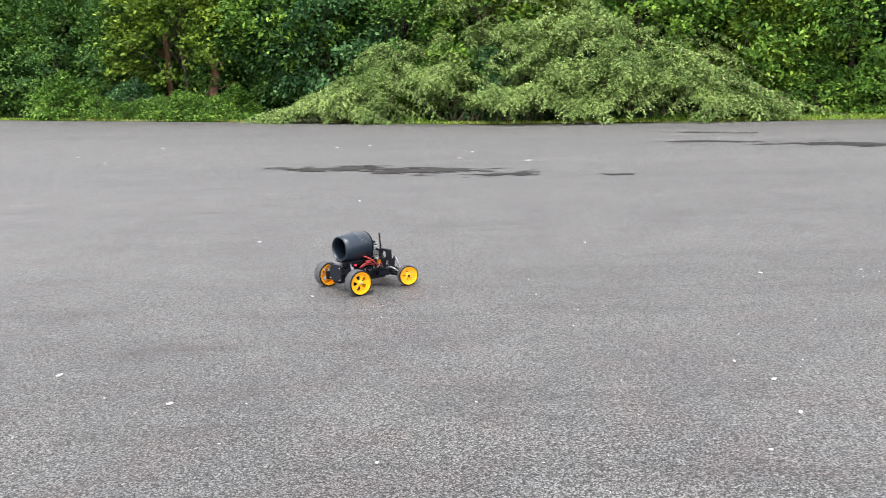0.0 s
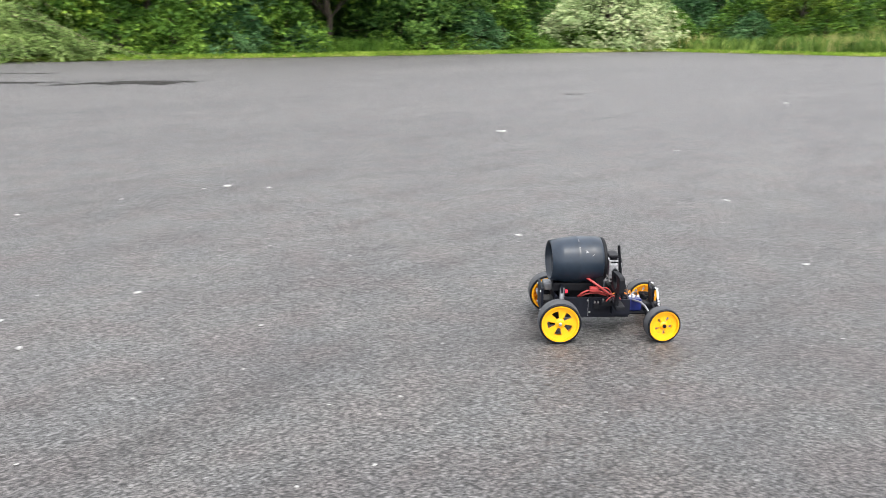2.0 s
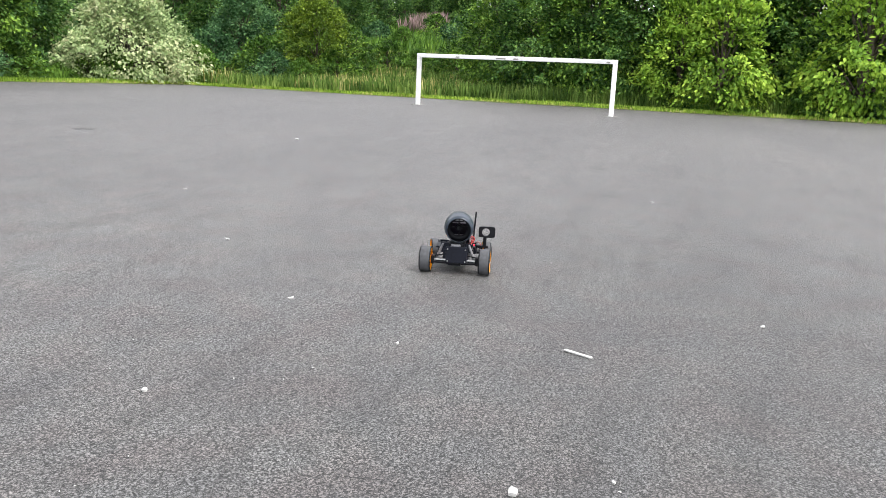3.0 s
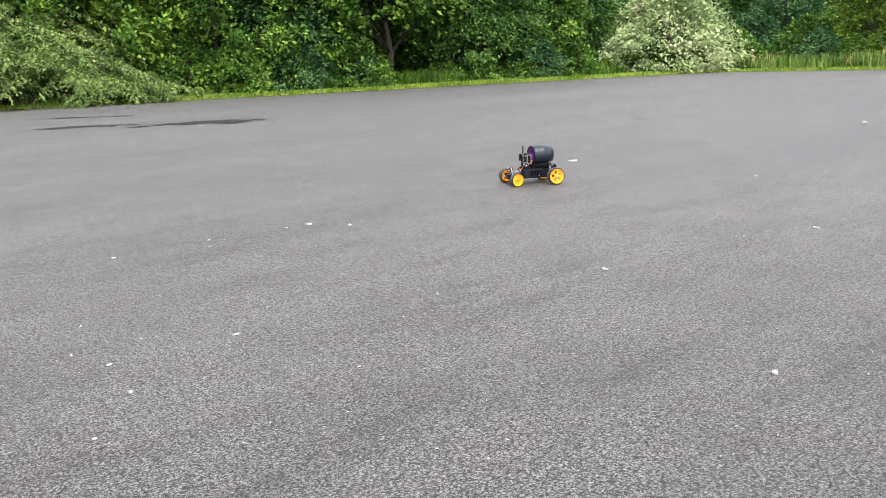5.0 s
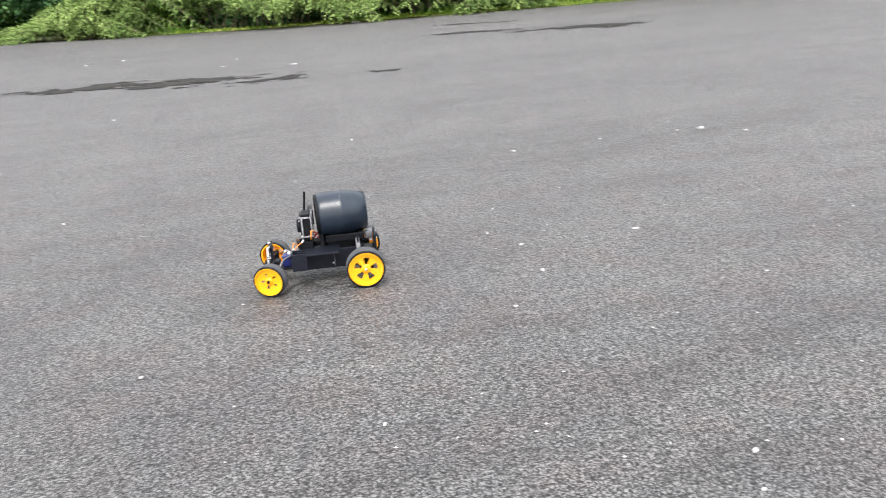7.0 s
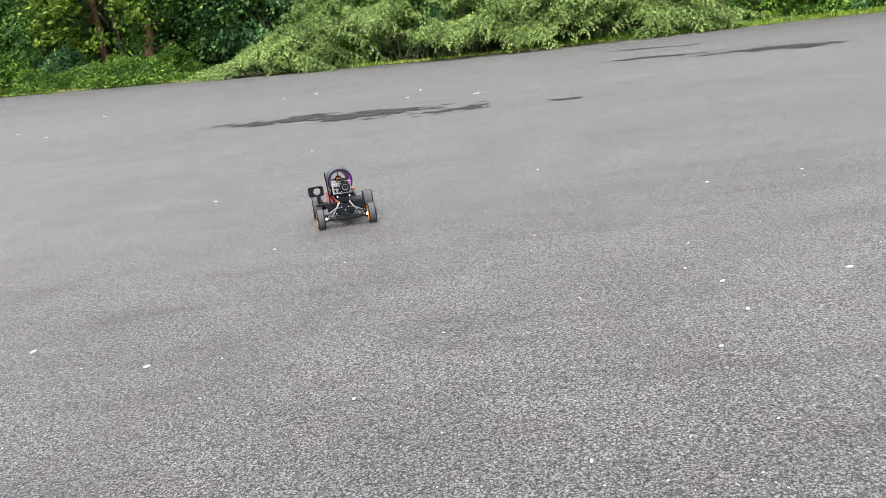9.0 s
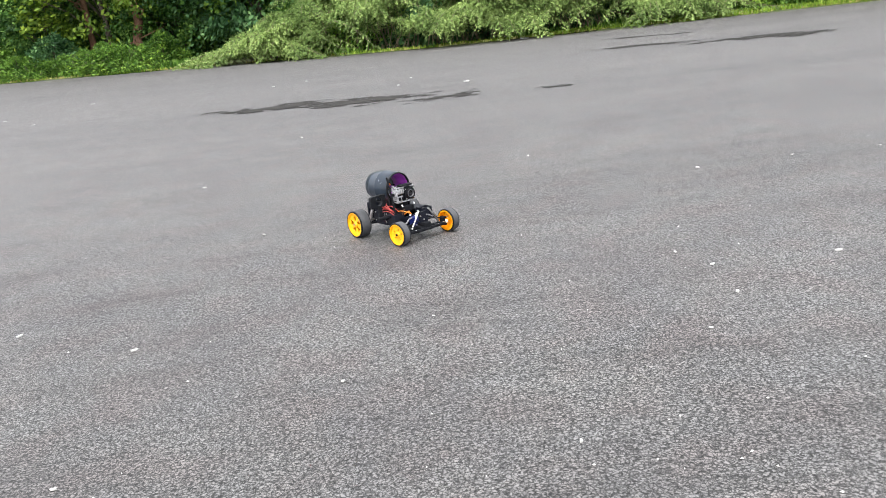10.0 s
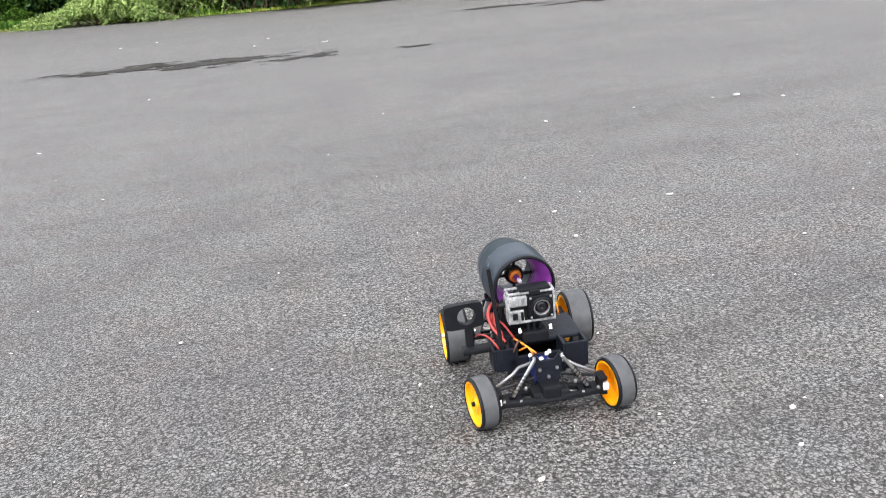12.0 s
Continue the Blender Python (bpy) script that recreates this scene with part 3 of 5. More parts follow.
def build_arching_shrub(name, seed, length, height, sprays, mat):
    """Long bowed branches that spill forwards, feathered with small leaves on side twigs."""
    rng = np.random.default_rng(seed)
    shrub = new(name)
    bm = bmesh.new()
    cen, out = [], []
    for k in range(sprays):
        if k % 12 == 0:
            # a new bough: its sprays start close together and lean one way
            x = (rng.uniform(-0.5, 0.5)) * length
            y = rng.uniform(-0.9, 2.2)
            bough = (x, y, rng.normal(0.35, 0.75), 0.5 + 0.5 * rng.random() ** 0.6)
        x, y = bough[0] + rng.normal(0, 0.34), bough[1] + rng.normal(0, 0.16)
        taper = max(0.25, 1 - (abs(x) / (0.56 * length)) ** 2.2) * (0.78 + 0.5 * noise.noise((x * 0.55, seed, 0)))
        rise_to = height * taper * (0.26 + 0.74 * (y + 0.9) / 3.1) * bough[3] * rng.uniform(0.90, 1.06)
        whip = rng.random() < 0.10
        reach = rng.uniform(2.2, 3.4) if whip else rng.uniform(0.9, 2.2)
        side = rng.normal(1.6, 0.5) if whip else rng.normal(bough[2], 0.30)
        way = Vector((side, -abs(rng.normal(0.8, 0.35)), 0)).normalized()
        path = []
        for i in range(9):
            s = i / 8
            path.append(Vector((x, y, 0)) + way * reach * s ** 1.25 + Vector((0, 0, rise_to * (1.0 - (1 - min(1, s * 1.6)) ** 2) - 0.75 * max(0, s - 0.5) ** 1.6 * reach)))
        path = [Vector((p.x, p.y, max(p.z, 0.05))) for p in path]
        add_tube(bm, path[::2], [0.014, 0.011, 0.008, 0.006, 0.003], 4, cap=False)
        for i in range(2, 9):
            d = (path[i] - path[i - 1])
            dn = d.normalized()
            lat = dn.cross(Vector((0, 0, 1))).normalized()
            for s in (-1, 1):
                for rep in range(4):
                    tw = (lat * s * 0.9 + dn * 0.6 + Vector((0, 0, 0.15 * rng.normal()))).normalized()
                    ln = rng.uniform(0.25, 0.62) * (1.15 - i / 11)
                    o = path[i - 1] + d * rng.random()
                    for j in range(7):
                        p = o + tw * ln * (j + 0.6) / 7 + Vector(rng.normal(0, 0.018, 3)) - Vector((0, 0, 0.16 * (j / 7) ** 2))
                        cen.append(p[:])
                        out.append(tw[:])
    part("stem", bm, M_TWIG, shrub, smooth=True)
    leaf_mesh("foliage", np.array(cen), np.array(out), 0.082, mat, shrub, rng, width=0.45, flat=2.2)
    return shrub


def place(ob, x, y, turn=0.0, size=1.0, sink=0.0):
    ob.matrix_world = Matrix.Translation((x, y, land(x, y) - sink)) @ Euler((0, 0, radians(turn))).to_matrix().to_4x4() @ Matrix.Scale(size, 4)
    return ob


def again(ob, x, y, turn=0.0, size=1.0, label=""):
    c = copy_thing(ob, Matrix.Identity(4))
    place(c, x, y, turn, size)
    return tagged(c, label=label)


def blades(name, spots, high, mat, label, seed, lean=0.45, wide=0.012):
    """Blades of grass: two bent triangles each."""
    rng = np.random.default_rng(seed)
    n = len(spots)
    h = high * (0.45 + 0.9 * rng.random(n))
    a = rng.random(n) * math.tau
    d = np.stack([np.cos(a), np.sin(a), 0 * a], 1)
    s = np.stack([-np.sin(a), np.cos(a), 0 * a], 1) * (wide * (0.7 + 0.6 * rng.random(n)))[:, None]
    b = np.array(spots)
    top = b + d * (lean * h * rng.random(n))[:, None] + np.stack([0 * h, 0 * h, h], 1)
    mid = b + d * (0.3 * lean * h)[:, None] + np.stack([0 * h, 0 * h, 0.55 * h], 1)
    v = np.stack([b - s, b + s, mid + 0.8 * s, mid - 0.8 * s, top], 1).reshape(-1, 3)
    i = np.arange(n)[:, None] * 5
    f = np.concatenate([i + [0, 1, 2], i + [0, 2, 3], i + [3, 2, 4]], 1).reshape(-1, 3)
    ob = mesh_object(name, v, f.tolist(), mat)
    return tagged(ob, label, "grass", kind="stuff")


def edge_point(s, d):
    """A place along the rim of the pitch: s metres to the right of x = -20 along the side and round the corner, d metres outward."""
    if s < 47.3:
        x = -20 + s
        return x + 0.26 * d, side_y(x) + 0.97 * d
    y = 17.2 - (s - 47.3)
    return end_x(y) + 0.99 * d, y - 0.13 * d


# kinds, each built once
_r = random.Random(2)
BROAD = [place(build_tree("broadleaf_tree", 11 + k, 6.4, 2.5, 235, 95, 0.155, M_GREEN, clear=0.05, tight=0.26, stout=0.022), 0, 0) for k in range(2)]
CANOPY = place(build_tree("canopy_tree", 17, 7.4, 3.0, 300, 58, 0.19, M_GREEN, clear=0.27, stout=0.015), 0, 0)
DARKT = [place(build_tree("dark_hedge_tree", 21 + k, 5.6, 2.3, 250, 90, 0.13, M_DARK, clear=0.03, tight=0.25, stout=0.022), 0, 0) for k in range(2)]
BLUET = [place(build_tree("elder_tree", 31, 5.4, 2.0, 190, 90, 0.16, M_BLUE, clear=0.14, tight=0.26, stout=0.035), 0, 0)]
YELT = [place(build_tree("yellow_green_tree", 41, 5.6, 2.2, 180, 90, 0.16, M_YELLOW, clear=0.22, tight=0.26, stout=0.02), 0, 0)]
BUSH = [place(build_tree("leafy_bush", 51 + k, 1.9, 1.35, 120, 50, 0.13, m, clear=0.02, tight=0.17), 0, 0) for k, m in enumerate((M_GREEN, M_LOW, M_BLUE))]
WEED = [place(build_tree("weed_clump", 61 + k, 0.75, 0.85, 60, 40, 0.085, m, clear=0.02, tight=0.14), 0, 0) for k, m in enumerate((M_LOW, M_GREEN))]
SAPLING = place(build_tree("maple_sapling", 71, 5.2, 1.7, 120, 70, 0.17, M_MAPLE, clear=0.05, tight=0.27, top_heavy=0.5), 0, 0)
VARIEG = place(build_tree("pale_variegated_bush", 81, 2.9, 2.5, 380, 64, 0.115, M_VARIEG, clear=0.01, tight=0.20, top_heavy=0.38), 0, 0)
LABELS = {
    "broadleaf_tree": ("mid-green broadleaf tree in full leaf on the bank", "tree", "trees round the pitch"),
    "canopy_tree": ("tall broadleaf tree with dark hollow under its canopy", "tree", "trees round the pitch"),
    "dark_hedge_tree": ("dark green hawthorn-like tree with dense small leaves", "tree", "trees round the pitch"),
    "elder_tree": ("blue-green tree with large drooping leaves", "tree", "trees round the pitch"),
    "yellow_green_tree": ("yellow-green leafy tree with dark hollows beneath", "tree", "trees round the pitch"),
    "leafy_bush": ("rounded leafy green bush at the pitch edge", "bush", "bushes round the pitch"),
    "weed_clump": ("low clump of bright green weeds on the verge", "weeds", "weeds on the verge"),
    "maple_sapling": ("slender light green maple sapling beside the pitch", "tree", "saplings by the goal"),
    "pale_variegated_bush": ("large rounded bush with pale whitish-green leaves", "bush"),
}
for _o in BROAD + DARKT + BLUET + YELT + BUSH + WEED + [SAPLING, VARIEG, CANOPY]:
    tagged(_o, *LABELS[_o.name.split(".")[0]])

# kind, distance along the rim, metres outward, size
FIRST = set()


def plant(ob, s, d, size=1.0, turn=None):
    x, y = edge_point(s, d)
    t = _r.random() * 360 if turn is None else turn
    if ob.name in FIRST:
        return again(ob, x, y, t, size)
    FIRST.add(ob.name)
    return place(ob, x, y, t, size)


def plant_at(ob, angle, far, size):
    """By bearing in degrees from the x axis and metres from the middle of the camera's stand."""
    x, y = 0.38 + far * math.cos(radians(angle)), 0.46 + far * math.sin(radians(angle))
    if ob.name in FIRST:
        return again(ob, x, y, _r.random() * 360, size)
    FIRST.add(ob.name)
    return place(ob, x, y, _r.random() * 360, size)


A, B, C, D = BROAD, DARKT, BLUET, YELT
# the row next to the pitch, from the far corner to the goal's end
for ob, s, d, size in (
        (B[0], -12, 3.2, 1.0), (A[0], -8, 3.5, 1.0), (B[1], -4, 3.0, 1.0), (B[0], -0.5, 3.4, 0.95), (B[0], 2.6, 2.9, 0.95), (B[1], 5.4, 3.0, 0.9),
        (B[1], 8.0, 3.6, 0.9), (D[0], 10.4, 3.0, 1.05), (B[0], 12.9, 4.6, 1.0), (B[1], 12.4, 4.2, 0.9), (C[0], 15.6, 3.4, 1.05), (B[1], 17.8, 4.2, 1.0),
        (A[1], 20.4, 4.0, 1.0), (D[0], 22.6, 4.6, 1.0), (A[0], 25.0, 4.4, 1.0), (A[1], 27.6, 3.4, 0.95), (D[0], 28.8, 3.2, 0.8), (A[0], 30.6, 3.0, 0.9),
        (C[0], 32.4, 3.1, 0.85), (A[1], 32.8, 3.0, 0.9), (B[0], 39.0, 3.6, 0.9), (B[1], 39.8, 3.5, 1.0), (A[0], 42.2, 4.2, 0.9), (B[0], 43.9, 4.6, 1.0),
        (D[0], 45.6, 6.6, 0.8)):
    plant(ob, s, d, size)
for s, d, size in ((36.0, 3.0, 1.0), (36.6, 5.2, 1.1), (14.4, 4.0, 0.9), (4.2, 4.4, 1.0)):
    plant(CANOPY, s, d, size)
# the second row, which closes the gaps, all dark-leaved to put shade into them
for k, s in enumerate(range(-14, 47, 3)):
    plant((B[0], B[1])[k % 2], s + _r.uniform(-0.8, 0.8), 7.5 + _r.uniform(-0.6, 1.2), 1.15)
# the third row, up the bank, which stands against the sky
for k, s in enumerate(range(-15, 49, 4)):
    plant((B[1], B[0])[k % 2], s + _r.uniform(-1.0, 1.0), 11.5 + _r.uniform(-0.8, 1.4), 1.5)
# low bushes along the foot
for ob, s, d, size in (
        (BUSH[0], 3.6, 0.9, 0.75), (BUSH[1], 7.4, 0.8, 0.8), (BUSH[0], 1.2, 1.0, 0.8), (BUSH[2], 9.4, 1.6, 0.7), (BUSH[1], 11.2, 1.3, 0.5), (BUSH[0], 13.0, 1.6, 0.55),
        (BUSH[1], 30.9, 1.6, 0.8), (BUSH[2], 32.6, 1.5, 0.75), (BUSH[0], 34.2, 1.6, 0.85), (BUSH[0], 29.6, 1.9, 0.8), (BUSH[2], 34.6, 1.4, 0.5),
        (BUSH[2], 41.0, 1.9, 0.75), (BUSH[0], 42.4, 2.2, 0.8), (BUSH[1], 46.6, 2.2, 0.6), (BUSH[0], -3, 1.0, 0.9), (BUSH[2], -7, 1.0, 0.9)):
    plant(ob, s, d, size)
for k in range(34):
    plant(WEED[k % 2], 8.0 + k * 0.27 if k < 20 else 28.5 + (k - 20) * 1.3, 0.55 + _r.random() * 0.5 if k < 20 else 1.5 + _r.random(), 0.6 + 0.5 * _r.random())
# the pale bush near the corner of the pitch
plant_at(VARIEG, 34.6, 33.5, 1.2)

# the big arching shrub that spills over the edge
_shrub = build_arching_shrub("arching_shrub", 7, 12.6, 5.4, 600, M_PALE)
_x, _y = edge_point(21.8, 1.15)
place(_shrub, _x, _y, -14)
# bushes added behind and inside the shrub, to make its gaps dark
for _s, _d, _z in ((17.2, 1.9, 0.8), (19.2, 2.3, 1.1), (21.2, 2.5, 1.25), (23.2, 2.5, 1.2), (25.0, 2.2, 0.95), (26.6, 1.8, 0.7)):
    plant(BUSH[2] if _s > 20 else BUSH[0], _s, _d, _z)
tagged(_shrub, "sprawling pale green shrub with long arching branches", "shrub")

# the end behind the goal: meadow slope, hedge and saplings
for ob, s, d, size in (
        (A[1], 58.3, 4.2, 0.70), (B[1], 60.0, 3.7, 0.85), (A[0], 61.6, 3.5, 0.82), (B[1], 63.2, 3.3, 0.9), (A[1], 64.8, 3.6, 0.8), (A[0], 66.6, 4.6, 0.9), (B[1], 68.4, 4.4, 0.95),
        (B[0], 70.4, 4.0, 1.0), (B[1], 73.0, 4.0, 1.0), (A[1], 76.0, 4.0, 1.0), (B[0], 59.5, 8.0, 1.1), (A[1], 62.5, 8.0, 1.1), (B[1], 65.5, 8.0, 1.15), (B[0], 68.5, 8.5, 1.15),
        (A[0], 71.5, 8.0, 1.1), (B[1], 75.0, 8.0, 1.1), (BUSH[1], 57.0, 5.2, 0.6), (BUSH[0], 65.2, 1.7, 0.6), (BUSH[1], 66.4, 1.5, 0.55), (BUSH[0], 68.6, 1.5, 0.6), (BUSH[2], 70.6, 1.6, 0.6)):
    plant(ob, s, d, size)
for s, d, size in ((64.6, 2.0, 0.7), (65.9, 1.6, 0.85), (69.6, 1.6, 0.95), (72.4, 1.8, 0.95)):
    plant(SAPLING, s, d, size)

# bushes and trees up the bank beyond the corner of the pitch
for ob, angle, far, size in (
        (C[0], 27.4, 38.0, 0.72), (YELT[0], 22.6, 34.0, 0.62), (BUSH[0], 21.2, 33.4, 0.75), (BUSH[1], 23.6, 32.6, 0.55), (BUSH[2], 25.4, 33.2, 0.7), (BUSH[0], 17.8, 36.0, 0.75), (BUSH[1], 15.6, 35.0, 0.6), (BUSH[0], 19.4, 34.6, 0.55), (BUSH[1], 24.6, 36.0, 1.0), (BUSH[0], 26.2, 35.0, 0.9), (BUSH[0], 20.4, 38.0, 0.9), (BUSH[2], 29.4, 36.0, 1.1), (BUSH[1], 30.4, 34.0, 0.8),
        (A[0], 29.6, 43.0, 0.95), (B[0], 25.0, 44.0, 0.95), (B[1], 31.8, 40.0, 1.0), (B[1], 19.0, 52.0, 0.95), (B[0], 16.8, 58.0, 1.0), (A[1], 14.4, 60.0, 1.0), (B[1], 12.2, 56.0, 1.1),
        (B[0], 21.4, 50.0, 1.05), (A[0], 23.4, 54.0, 1.1), (B[1], 26.6, 52.0, 1.1), (B[0], 33.6, 42.0, 1.1), (A[1], 36.4, 42.0, 1.1), (B[1], 28.4, 56.0, 1.3), (B[0], 18.0, 66.0, 1.3),
        (B[1], 15.4, 68.0, 1.35), (B[0], 21.0, 66.0, 1.3), (B[1], 24.2, 66.0, 1.3), (B[0], 12.6, 66.0, 1.3), (YELT[0], 20.0, 58.0, 0.8), (BUSH[2], 18.6, 44.0, 0.8), (BUSH[0], 13.0, 34.0, 0.8), (BUSH[1], 16.8, 42.0, 0.7),
        (BUSH[0], 14.6, 46.0, 0.9), (BUSH[2], 12.6, 42.0, 1.0), (BUSH[1], 11.4, 36.0, 1.0)):
    plant_at(ob, angle, far, size)

# two bare red-brown stems under the trees
for s, d, h, r in ((11.9, 2.3, 1.9, 0.16), (9.9, 2.9, 2.9, 0.11)):
    bm = bmesh.new()
    rr = random.Random(int(s * 10))
    pts = [(0.12 * rr.uniform(-1, 1), 0.1 * rr.uniform(-1, 1), h * i / 6 - 0.1) for i in range(7)]
    add_tube(bm, pts, [r * (1.2 - 0.08 * i) * rr.uniform(0.85, 1.15) for i in range(7)], 9)
    for _ in range(5):
        b = Vector(pts[rr.randrange(2, 6)])
        add_tube(bm, [b, b + Vector((rr.uniform(-0.4, 0.4), rr.uniform(-0.4, 0.1), 0.3)), b + Vector((rr.uniform(-0.8, 0.8), rr.uniform(-0.5, 0.1), 0.7))], [r * 0.35, r * 0.2, 0.01], 5)
    ob = part("dead_trunk", bm, M_RUST_BARK, None, smooth=True)
    x, y = edge_point(s, d)
    place(ob, x, y)
    tagged(ob, "bare reddish-brown dead trunk among dark leaves", "tree trunk", "dead trunks")


def rim_spots(n, s0, s1, d0, d1, seed, patchy=0.0):
    rng = random.Random(seed)
    out = []
    while len(out) < n:
        s, d = rng.uniform(s0, s1), d0 + (d1 - d0) * rng.random()
        x, y = edge_point(s, d)
        if patchy and noise.noise((x * 0.6, y * 0.6, seed)) < patchy - 0.5:
            continue
        out.append((x, y, land(x, y) - 0.01))
    return out


blades("mown_grass", rim_spots(26000, 24.5, 47.5, -0.12, 1.9, 1), 0.10, M_GRASS, "bright mown grass verge along the asphalt", 1)
blades("end_grass", rim_spots(20000, 47.0, 76, -0.10, 1.5, 2), 0.09, M_GRASS, "bright mown grass strip behind the goal", 2)
blades("verge_grass", rim_spots(9000, -14, 25, -0.15, 0.8, 3, 0.4), 0.07, M_GRASS, "thin grass growing at the asphalt edge", 3)
blades("dry_edge_grass", rim_spots(9000, -10, 76, -0.16, 0.06, 4, 0.45), 0.06, M_STRAW, "dry yellowed grass along the asphalt edge", 4)
blades("tall_grass", rim_spots(9000, 35.0, 44, 1.4, 2.9, 5, 0.45), 0.38, M_LOW, "tall uncut grass in front of the trees", 5, wide=0.016)


def bank_spots(n, a0, a1, f0, f1, seed, patchy=0.0):
    rng = random.Random(seed)
    out = []
    while len(out) < n:
        a, far = radians(rng.uniform(a0, a1)), rng.uniform(f0, f1)
        x, y = 0.38 + far * math.cos(a), 0.46 + far * math.sin(a)
        if outside(x, y) < 1.0 or (patchy and noise.noise((x * 0.5, y * 0.5, seed)) < patchy - 0.5):
            continue
        out.append((x, y, land(x, y) - 0.01))
    return out


blades("meadow_grass", bank_spots(30000, 10, 34, 27, 42, 6), 0.42, M_TALL, "rough meadow grass on the bank", 6, wide=0.03)
blades("meadow_straw", bank_spots(2600, 11, 30, 27, 42, 7, 0.5), 0.5, M_STRAW, "pale seeding grass on the bank", 7, wide=0.02)
blades("upper_meadow", bank_spots(18000, 10, 26, 40, 62, 8), 0.75, M_LOW, "weeds and grass higher up the bank", 8, wide=0.06)
blades("willowherb", bank_spots(2600, 14.0, 17.0, 48, 53, 9, 0.45), 1.2, M_PINK, "patch of tall pink wild flowers on the bank", 9, wide=0.07)
blades("hedge_foot_grass", rim_spots(9000, 57, 76, 1.3, 3.0, 10), 0.5, M_TALL, "rough grass at the foot of the hedge", 10, wide=0.016)
blades("shrub_foot_weeds", rim_spots(3000, 5, 29, 0.2, 1.4, 11, 0.5), 0.2, M_LOW, "weeds creeping from under the shrubs", 11, wide=0.03)


# ---- the model car ----
WB, REAR_Y, FRONT_Y, REAR_R, FRONT_R, REAR_W, FRONT_W = 0.243, 0.1145, 0.1085, 0.050, 0.0415, 0.043, 0.031


def build_wheel(car, x, y, r, w, rear):
    """A dished yellow rim with spokes on its outer face, and a smooth tyre."""
    s = 1 if y > 0 else -1
    bm = bmesh.new()
    ro, ri = r * 0.885, r * 0.815
    o, i = s * w / 2, -s * w / 2
    add_lathe(bm, [(o, ro), (o, ri), (o * 0.55, ri * 0.97), (i, ri * 0.97), (i, ro)], "y", 36)
    face = o - s * 0.005
    back = face - s * 0.004
    # hub, spokes and the outer ring of the face
    add_lathe(bm, [(face + s * 0.003, 0.0005), (face + s * 0.003, r * 0.15), (face, r * 0.24), (back, r * 0.24), (i * 0.2, r * 0.12), (i * 0.2, 0.0005)], "y", 20)
    ring = 0.60 if rear else 0.52
    add_lathe(bm, [(face, ri * 1.01), (face - s * 0.001, r * ring), (back, r * ring), (back, ri * 1.01)], "y", 36)
    n = 5
    for k in range(n):
        a = k * math.tau / n
        wide = (0.50 if rear else 0.70) * math.tau / n
        vs = []
        for yy in (face - s * 0.0012, back - s * 0.0004):
            for rad, ww in ((r * 0.2, wide * 1.3), (r * (ring + 0.03), wide)):
                for q in (-0.5, 0.5):
                    b = a + q * ww
                    vs.append(bm.verts.new((rad * math.cos(b), yy, rad * math.sin(b))))
        a0, a1, b0, b1, c0, c1, d0, d1 = vs
        for f in ((a0, a1, b1, b0), (c0, d0, d1, c1), (a0, b0, d0, c0), (a1, c1, d1, b1), (b0, b1, d1, d0), (a0, c0, c1, a1)):
            bm.faces.new(f)
    wheel = part("wheel", bm, M_RIM, car, "yellow spoked wheel")
    wheel.location = (x, y, r)
    bm = bmesh.new()
    e = 0.006
    add_lathe(bm, [(o * 1.0, r * 0.89), (o * 0.985, r * 0.96), (o - s * e, r * 0.997), (0, r), (i + s * e, r * 0.997), (i * 0.97, r * 0.96), (i * 0.99, r * 0.89), (0, r * 0.885)], "y", 40)
    tyre = part("tyre", bm, M_RUBBER, wheel, "smooth dusty black tyre", smooth=True)
    for q, sign in ((o, s), (i, -s)):
        bm = bmesh.new()
        add_lathe(bm, [(q + sign * 0.0006, r * 0.886), (q + sign * 0.0010, r * 0.93), (q - sign * 0.0016, r * 0.985), (q - sign * 0.0040, r * 0.985), (q - sign * 0.0030, r * 0.886)], "y", 40)
        part("sidewall", bm, M_BLACK, tyre, "clean black tyre edge", smooth=True)
    bm = bmesh.new()
    add_lathe(bm, [(face + s * 0.003, 0.0005), (face + s * 0.003, 0.0045), (face + s * 0.007, 0.0042), (face + s * 0.008, 0.0005)], "y", 6)
    part("wheel_nut", bm, M_STEEL if rear else M_BLACK, wheel)
    return wheel


def rod(name, a, b, r, mat, parent, label="", seg=7):
    bm = bmesh.new()
    add_tube(bm, [a, b], r, seg)
    return part(name, bm, mat, parent, label)


def bar(name, a, b, w, h, mat, parent, label=""):
    """A flat arm from a to b."""
    a, b = Vector(a), Vector(b)
    d = b - a
    m = Matrix.Translation((a + b) / 2) @ d.to_track_quat("X", "Z").to_matrix().to_4x4()
    bm = bmesh.new()
    add_box(bm, (-d.length / 2, -w / 2, -h / 2), (d.length / 2, w / 2, h / 2), min(w, h) * 0.25, m)
    return part(name, bm, mat, parent, label)


